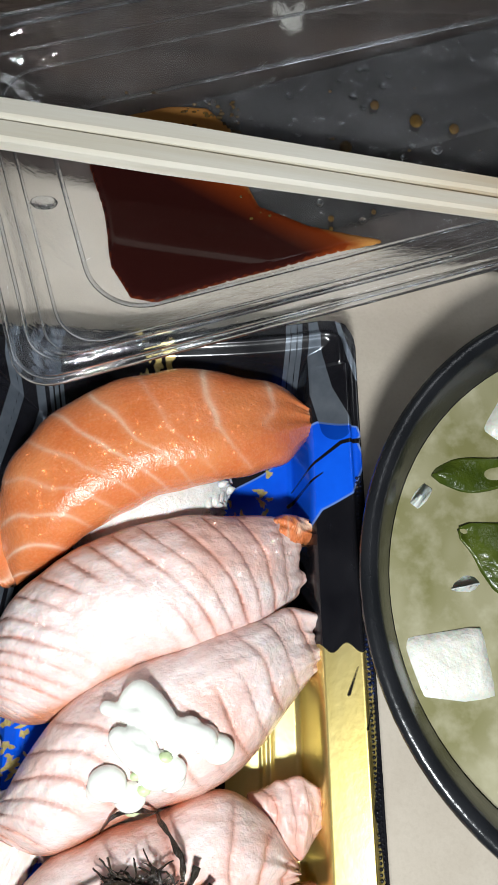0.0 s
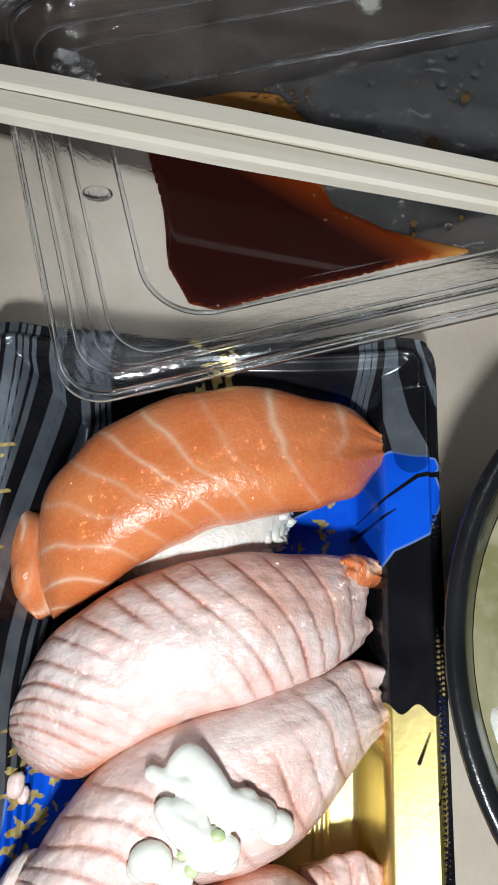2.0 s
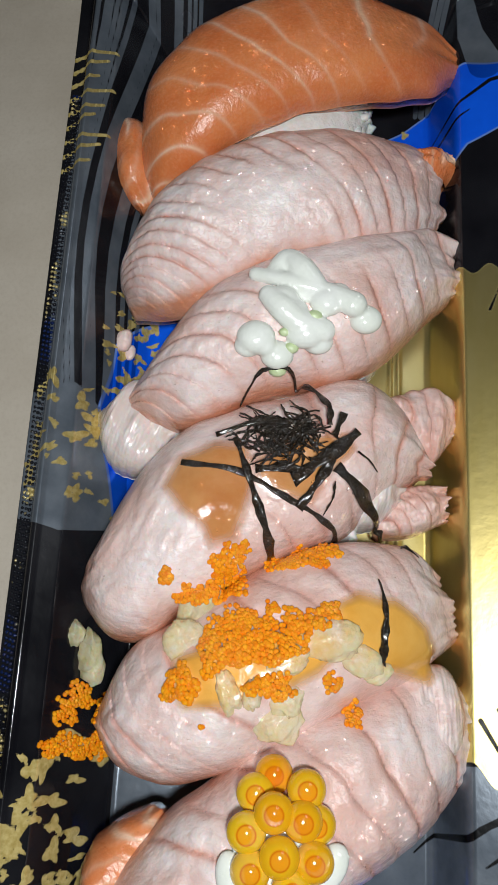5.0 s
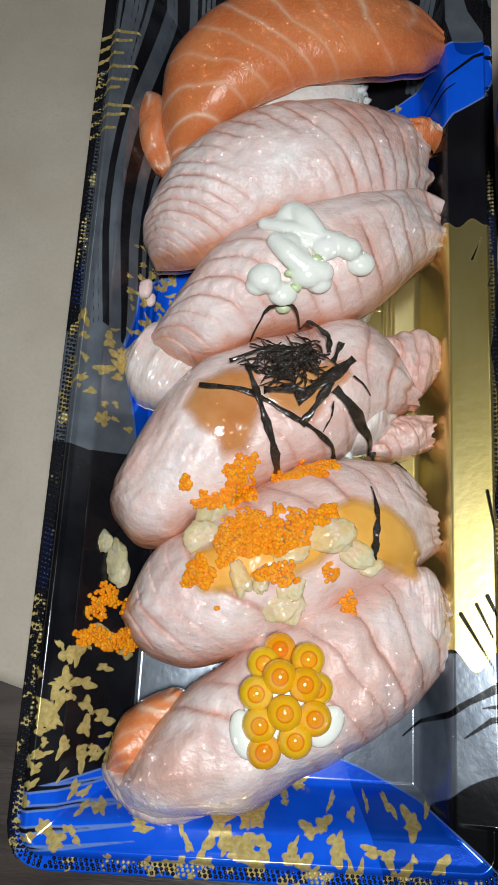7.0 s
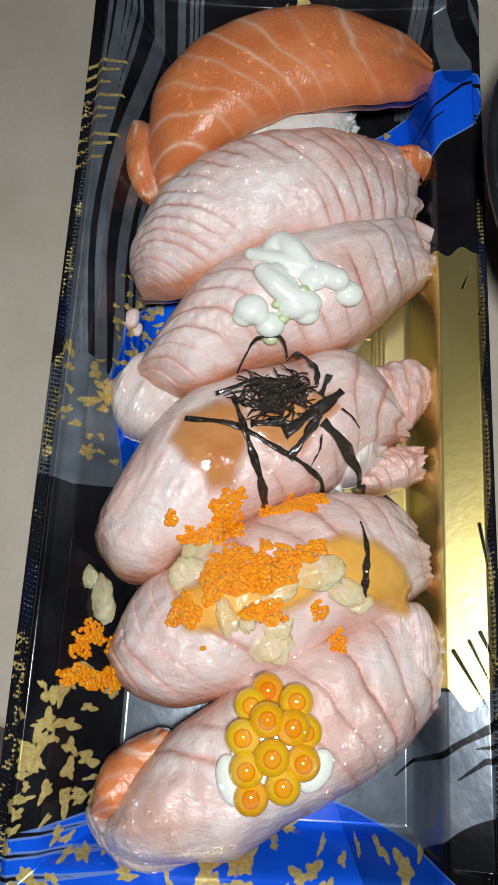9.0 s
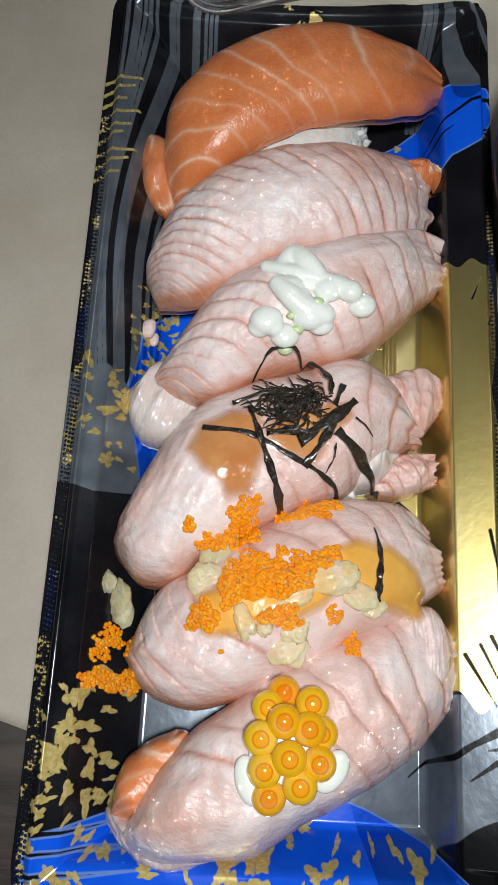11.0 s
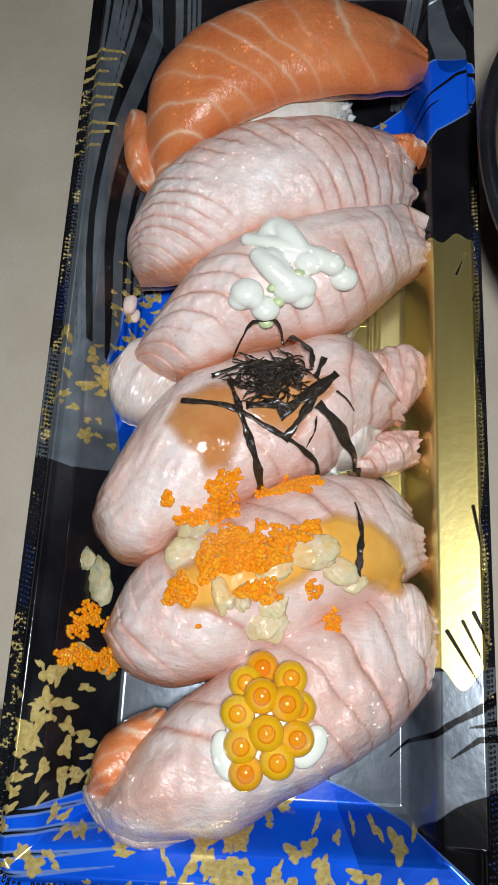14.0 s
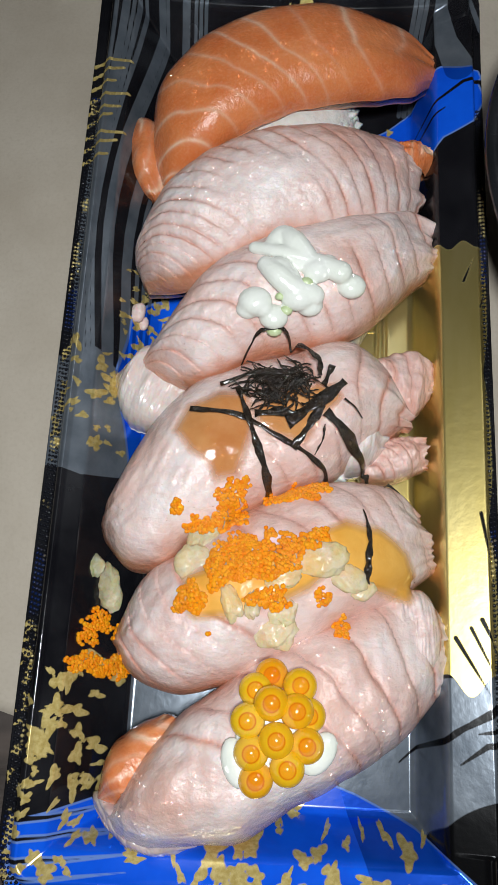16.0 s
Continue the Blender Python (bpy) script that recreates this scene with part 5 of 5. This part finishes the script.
def clear_lid():
    root = thing("clear_lid", "clear plastic lid lying upturned with soy sauce inside", "lid", at=lid_point(LID_L / 2, LID_W / 2, PANEL_Z))
    rings = [(0.0000, 0.0425, 0.010), (0.0003, 0.0438, 0.010), (0.0022, 0.0440, 0.010), (0.0028, 0.0428, 0.010), (0.0042, 0.0426, 0.009), (0.0048, 0.0438, 0.009), (0.0062, 0.0436, 0.009),
             (0.0074, 0.0405, 0.009), (0.0105, 0.0355, 0.010), (0.0120, 0.0343, 0.011), (0.0135, 0.0335, 0.012), (0.0190, 0.0285, 0.014), (0.0222, PANEL_Z + 0.0006, 0.016), (0.0240, PANEL_Z, 0.017), (0.0270, PANEL_Z + 0.0003, 0.018), (0.0288, PANEL_Z, 0.018)]
    verts = [p for r in rings for p in rounded_ring(*r)]
    m = 80
    faces = grid_faces(len(rings), m, closed_j=True)
    faces.append(tuple(range((len(rings) - 1) * m, len(rings) * m)))
    ob = part("lid_shell", mesh_from("lid_shell", verts, faces, M_CLEAR), root)
    ob.location = Vector(root.location) * -1
    ob.visible_shadow = False
    sheet = ob.modifiers.new("thick", "SOLIDIFY")
    sheet.thickness, sheet.offset = 0.00035, 0
    # moulded ridges that run round the lid
    for inset, z, radius, thick in ((0.0012, 0.0441, 0.010, 0.0005), (0.0055, 0.0438, 0.009, 0.0005), (0.0090, 0.0382, 0.009, 0.0004), (0.0128, 0.0340, 0.012, 0.0005), (0.0234, PANEL_Z + 0.0004, 0.017, 0.0007)):
        line = [Vector(p) for p in rounded_ring(inset, z, radius)]
        verts, count = [], len(line)
        for i, p in enumerate(line):
            d = (line[(i + 1) % count] - line[i - 1]).normalized()
            out = d.cross(Vector((0, 0, 1))).normalized()
            verts += [p + out * math.cos(b * math.pi / 4) * thick + Vector((0, 0, math.sin(b * math.pi / 4) * thick)) for b in range(8)]
        faces = [(i * 8 + j, ((i + 1) % count) * 8 + j, ((i + 1) % count) * 8 + (j + 1) % 8, i * 8 + (j + 1) % 8) for i in range(count) for j in range(8)]
        ridge = part("ridge", mesh_from("ridge", verts, faces, M_CLEAR), root)
        ridge.location = Vector(root.location) * -1
        ridge.visible_shadow = False
    # the press-fit stud on its side
    v, f = ball(0.0040, 0.0022, 0.0016, 20, 10)
    stud = part("stud", mesh_from("stud", v, f, M_CLEAR), root, "small moulded clear stud")
    stud.location = Vector(lid_point(0.0170, 0.0610, 0.0310)) - Vector(root.location)
    stud.visible_shadow = False


clear_lid()


def soy_pool():
    pts = [(-0.0189, 0.1562), (-0.0165, 0.1690), (-0.0076, 0.1740), (0.0044, 0.1765), (0.0160, 0.1765), (0.0240, 0.1690), (0.0255, 0.1530), (0.0310, 0.1410), (0.0450, 0.1345), (0.0660, 0.1295), (0.0300, 0.1185), (0.0020, 0.1090), (-0.0055, 0.1110), (-0.0112, 0.1210)]
    n = 90
    gx, gy = np.meshgrid(np.linspace(-0.024, 0.068, n), np.linspace(0.102, 0.181, n), indexing="ij")
    sd = poly_sd(gx, gy, pts) + 0.0007 * ripple(gx, gy, 0.006, 2)
    dx, dy = np.gradient(sd, gx[1, 0] - gx[0, 0], gy[0, 1] - gy[0, 0])
    slope = np.hypot(dx, dy)
    shore = 0.141 - 0.62 * (gx - 0.02)
    depth = np.clip(sd / 0.0007, 0.55, 1) * np.clip((shore + 0.012 - gy) / 0.022 + 0.15, 0.05, 1)
    index, verts, dep, faces = {}, [], [], []
    for i in range(n):
        for j in range(n):
            if sd[i, j] > -0.0009:
                index[i, j] = len(verts)
                back = min(0.0, sd[i, j]) / max(slope[i, j], 0.3)
                verts.append((gx[i, j] - back * dx[i, j], gy[i, j] - back * dy[i, j], PANEL_Z + 0.0003 + 0.0013 * min(1, max(0, sd[i, j] / 0.0016)) ** 0.5))
                dep.append(depth[i, j])
    for i in range(n - 1):
        for j in range(n - 1):
            q = [(i, j), (i + 1, j), (i + 1, j + 1), (i, j + 1)]
            if all(k in index for k in q):
                faces.append(tuple(index[k] for k in q))
    ob = new("soy_sauce", mesh_from("soy_sauce", verts, faces, M_SOY, attrs={"depth": dep}))
    tagged(ob, "dark brown soy sauce pooled in the clear lid", "sauce")


soy_pool()

rng = np.random.default_rng(31)
shapes = []
for x0, x1, y0, y1, count, size in ((0.008, 0.026, 0.163, 0.178, 40, 0.0007), (0.028, 0.062, 0.136, 0.152, 14, 0.0006), (0.03, 0.10, 0.15, 0.185, 12, 0.0007), (-0.016, 0.0, 0.170, 0.182, 12, 0.0005)):
    for _ in range(count):
        r = size * rng.uniform(0.35, 1.0)
        v, f = ball(r * rng.uniform(0.8, 1.8), r, r * 0.5, 10, 6)
        c, s = math.cos(rng.uniform(0, 3)), math.sin(rng.uniform(0, 3))
        shapes.append((v + np.array((rng.uniform(x0, x1), rng.uniform(y0, y1), PANEL_Z + 0.0016)), f))
for x, y, r in ((0.0803, 0.1717, 0.0021), (0.0580, 0.1617, 0.0019), (0.0919, 0.1689, 0.0016), (0.0679, 0.1776, 0.0015), (0.0406, 0.1615, 0.0010), (0.0278, 0.1642, 0.0010), (0.0522, 0.1366, 0.0010), (0.0649, 0.1389, 0.0008), (0.0259, 0.1436, 0.0008), (0.0521, 0.1331, 0.0007)):
    v, f = ball(r, r * 1.15, r * 0.6, 16, 10)
    shapes.append((v + np.array((x, y, PANEL_Z + 0.0012)), f))
v, f = gather(shapes)
tagged(new("sauce_specks", mesh_from("sauce_specks", v, f, M_MARK)), "brown sauce droplets and crumbs in the lid", "droplets", kind="stuff")

shapes = []
for _ in range(70):
    r = 0.0016 * rng.uniform(0.2, 1.0) ** 1.6
    v, f = ball(r * rng.uniform(0.8, 1.3), r, r * 0.45, 12, 8)
    p = lid_point(rng.uniform(0.05, 0.18), rng.uniform(0.032, 0.088), PANEL_Z + 0.0003)
    shapes.append((v + np.array(p), f))
v, f = gather(shapes)
drops = tagged(new("clear_droplets", mesh_from("clear_droplets", v, f, M_CLEAR)), "clear water droplets on the plastic lid", "droplets", kind="stuff")
drops.visible_shadow = False

# the dark tray that lies overturned under the lid
under = thing("dark_tray", "overturned black plastic tray with grey print", "tray", at=(0.115, 0.170, 0.0))
c1, c2 = Vector((math.cos(radians(18)), math.sin(radians(18)))), Vector((-math.sin(radians(18)), math.cos(radians(18))))
foot = Vector((0.030, 0.1868))
rows = []
for inset, z in ((-0.006, 0.0), (-0.0055, 0.0015), (0.0, 0.0238), (0.0008, 0.0246), (0.0015, 0.0248)):
    for s, t in ((inset - 0.030, -0.037 + inset), (0.20 - inset, -0.037 + inset), (0.20 - inset, -inset), (inset - 0.030, -inset)):
        p = foot + c1 * s + c2 * t
        rows.append((p.x, p.y, z))
dark_me = mesh_from("dark_tray", rows, grid_faces(5, 4, closed_j=True) + [(16, 17, 18, 19)], simple("dark_tray_film", (0.009, 0.008, 0.008), (0.024, 0.022, 0.022), 55, 0.0001, 300, Roughness=0.7), smooth=False)
ob = part("tray_shell", dark_me, under)
ob.location = Vector(under.location) * -1


# a dried pale smear on the table
v, f = tube([(0.0417, 0.2478, TABLE_Z / SIZE), (0.0437, 0.2432, TABLE_Z / SIZE), (0.0471, 0.2377, TABLE_Z / SIZE), (0.0485, 0.2433, TABLE_Z / SIZE), (0.0502, 0.2474, TABLE_Z / SIZE)], (0.0018, 0.0022, 0.0030, 0.0022, 0.0014), 8, 0.08)
tagged(new("pale_smear", mesh_from("pale_smear", v, f, M_CHIP)), "dried pale smear on the dark wooden table", "stain")


# ---- chopsticks ----
def chopsticks():
    tip, deg = Vector((0.137, 0.1222, 0.0470)), 180 - 9.75
    root = thing("chopsticks", "pale split wooden chopsticks lying across the lid", "chopsticks", at=tip)
    root.rotation_euler = (0, 0, radians(deg))
    for k in (-1, 1):
        verts, soak = [], []
        n = 40
        for i in range(n):
            f = i / (n - 1)
            w = 0.0020 + 0.0013 * min(1, f * 1.6)
            h = 0.0019 + 0.0010 * min(1, f * 1.6)
            off = k * (w + 0.00018 + 0.0008 * (1 - f))
            for a, b in ((-1, -0.7), (-0.7, -1), (0.7, -1), (1, -0.7), (1, 0.55), (0.72, 1), (-0.72, 1), (-1, 0.55)):
                verts.append((f * 0.215, off + a * w, b * h + 0.0004 * f))
                soak.append(max(0.0, 1 - f * 2.7))
        faces = grid_faces(n, 8, closed_j=True, flip=True) + [tuple(range(8)), tuple(range((n - 1) * 8, n * 8))[::-1]]
        part("stick", mesh_from("stick", verts, faces, M_CHOP, smooth=False, attrs={"soak": soak}), root)
    return root


chopsticks()


# ---- miso soup ----
BX, BY, BR, WIDE, LOW = 0.1250, 0.0270, 0.0700, 1.064, 0.86


def turned(profile, n=96):
    verts = []
    for r, z in profile:
        r, z = r * WIDE, z * LOW
        for k in range(n):
            a = 2 * math.pi * k / n
            verts.append((r * math.cos(a), r * math.sin(a), z))
    return verts, grid_faces(len(profile), n, closed_j=True)


def miso_bowl():
    root = thing("soup_bowl", "round black plastic bowl filled with miso soup", "bowl", at=(BX, BY, 0.0))
    prof = [(0.0005, 0.004), (0.036, 0.004), (0.037, 0.0), (0.039, 0.0), (0.0395, 0.004), (0.052, 0.018), (0.0610, 0.034), (0.0660, 0.0500), (0.0690, 0.0525), (BR, 0.0540), (BR - 0.0002, 0.0553), (0.0685, 0.0560),
            (0.0665, 0.0556), (0.0655, 0.0535), (0.0640, 0.0500), (0.0590, 0.034), (0.0500, 0.019), (0.036, 0.007), (0.0005, 0.006)]
    v, f = turned(prof)
    part("bowl_shell", mesh_from("bowl_shell", v, f, M_BOWL), root)
    v, f = turned([(0.0002, 0.0420), (0.02, 0.0420), (0.04, 0.0420), (0.0600, 0.0421), (0.0616, 0.0428)])
    broth = new("miso_soup", mesh_from("miso_soup", v, f, M_SOUP))
    broth.location = (BX, BY, 0)
    tagged(broth, "cloudy pale miso soup filling a black bowl", "soup")
    for x, y, sx, sy, h, turn in ((-0.0530, -0.0175, 0.0100, 0.0085, 0.0370, 0.12), (-0.0270, 0.0430, 0.0090, 0.0090, 0.0378, -0.6), (-0.0560, 0.0235, 0.0022, 0.0036, 0.0372, -0.7), (-0.0480, 0.0010, 0.0050, 0.0030, 0.0365, 0.2), (-0.0180, -0.0360, 0.0100, 0.0090, 0.0372, 0.5)):
        me = box("tofu", (-sx, -sy, -0.012), (sx, sy, 0.0), M_TOFU, 0.0034)
        me.polygons.foreach_set("use_smooth", [True] * len(me.polygons))
        ob = new("tofu_cube", me)
        me.polygons.foreach_set("use_smooth", [True] * len(me.polygons))
        ob.location, ob.rotation_euler = (BX + x, BY + y, h), (0.05, -0.06, turn)
        tagged(ob, "soft white tofu cube floating in miso soup", "tofu", "tofu in the soup")
    for x, y, rx, ry, turn, seed in ((-0.0330, 0.0040, 0.0180, 0.0070, -0.6, 3), (-0.0330, 0.0310, 0.0200, 0.0045, 0.15, 5), (-0.010, -0.004, 0.014, 0.007, 0.4, 8)):
        n, m = 26, 14
        verts = []
        for i in range(n):
            for j in range(m):
                a, b = i / (n - 1) * 2 - 1, j / (m - 1) * 2 - 1
                w = (1 - a * a) ** 0.5 * (1 + 0.25 * math.sin(a * 5 + seed)) + 0.03
                px, py = a * rx, b * ry * w + 0.3 * ry * math.sin(a * 2.5 + seed)
                verts.append((px * math.cos(turn) - py * math.sin(turn), px * math.sin(turn) + py * math.cos(turn), 0.0004 + 0.0011 * math.sin(a * 4 + seed) * math.cos(b * 2.2)))
        ob = new("wakame_leaf", mesh_from("wakame_leaf", verts, grid_faces(n, m, flip=True), M_WAKAME))
        ob.location = (BX + x, BY + y, 0.0363)
        ob.modifiers.new("thick", "SOLIDIFY").thickness = 0.0005
        tagged(ob, "dark green wakame leaf floating in miso soup", "seaweed", "wakame in the soup")


miso_bowl()


# ---- the plan brought to its true size ----
for ob in list(scene.objects):
    if ob.parent is None and ob.type in {"MESH", "EMPTY"} and ob.get("kind") != "structure" and ob.name != "table":
        ob.location = Vector(ob.location) * SIZE
        ob.scale = (SIZE, SIZE, SIZE)
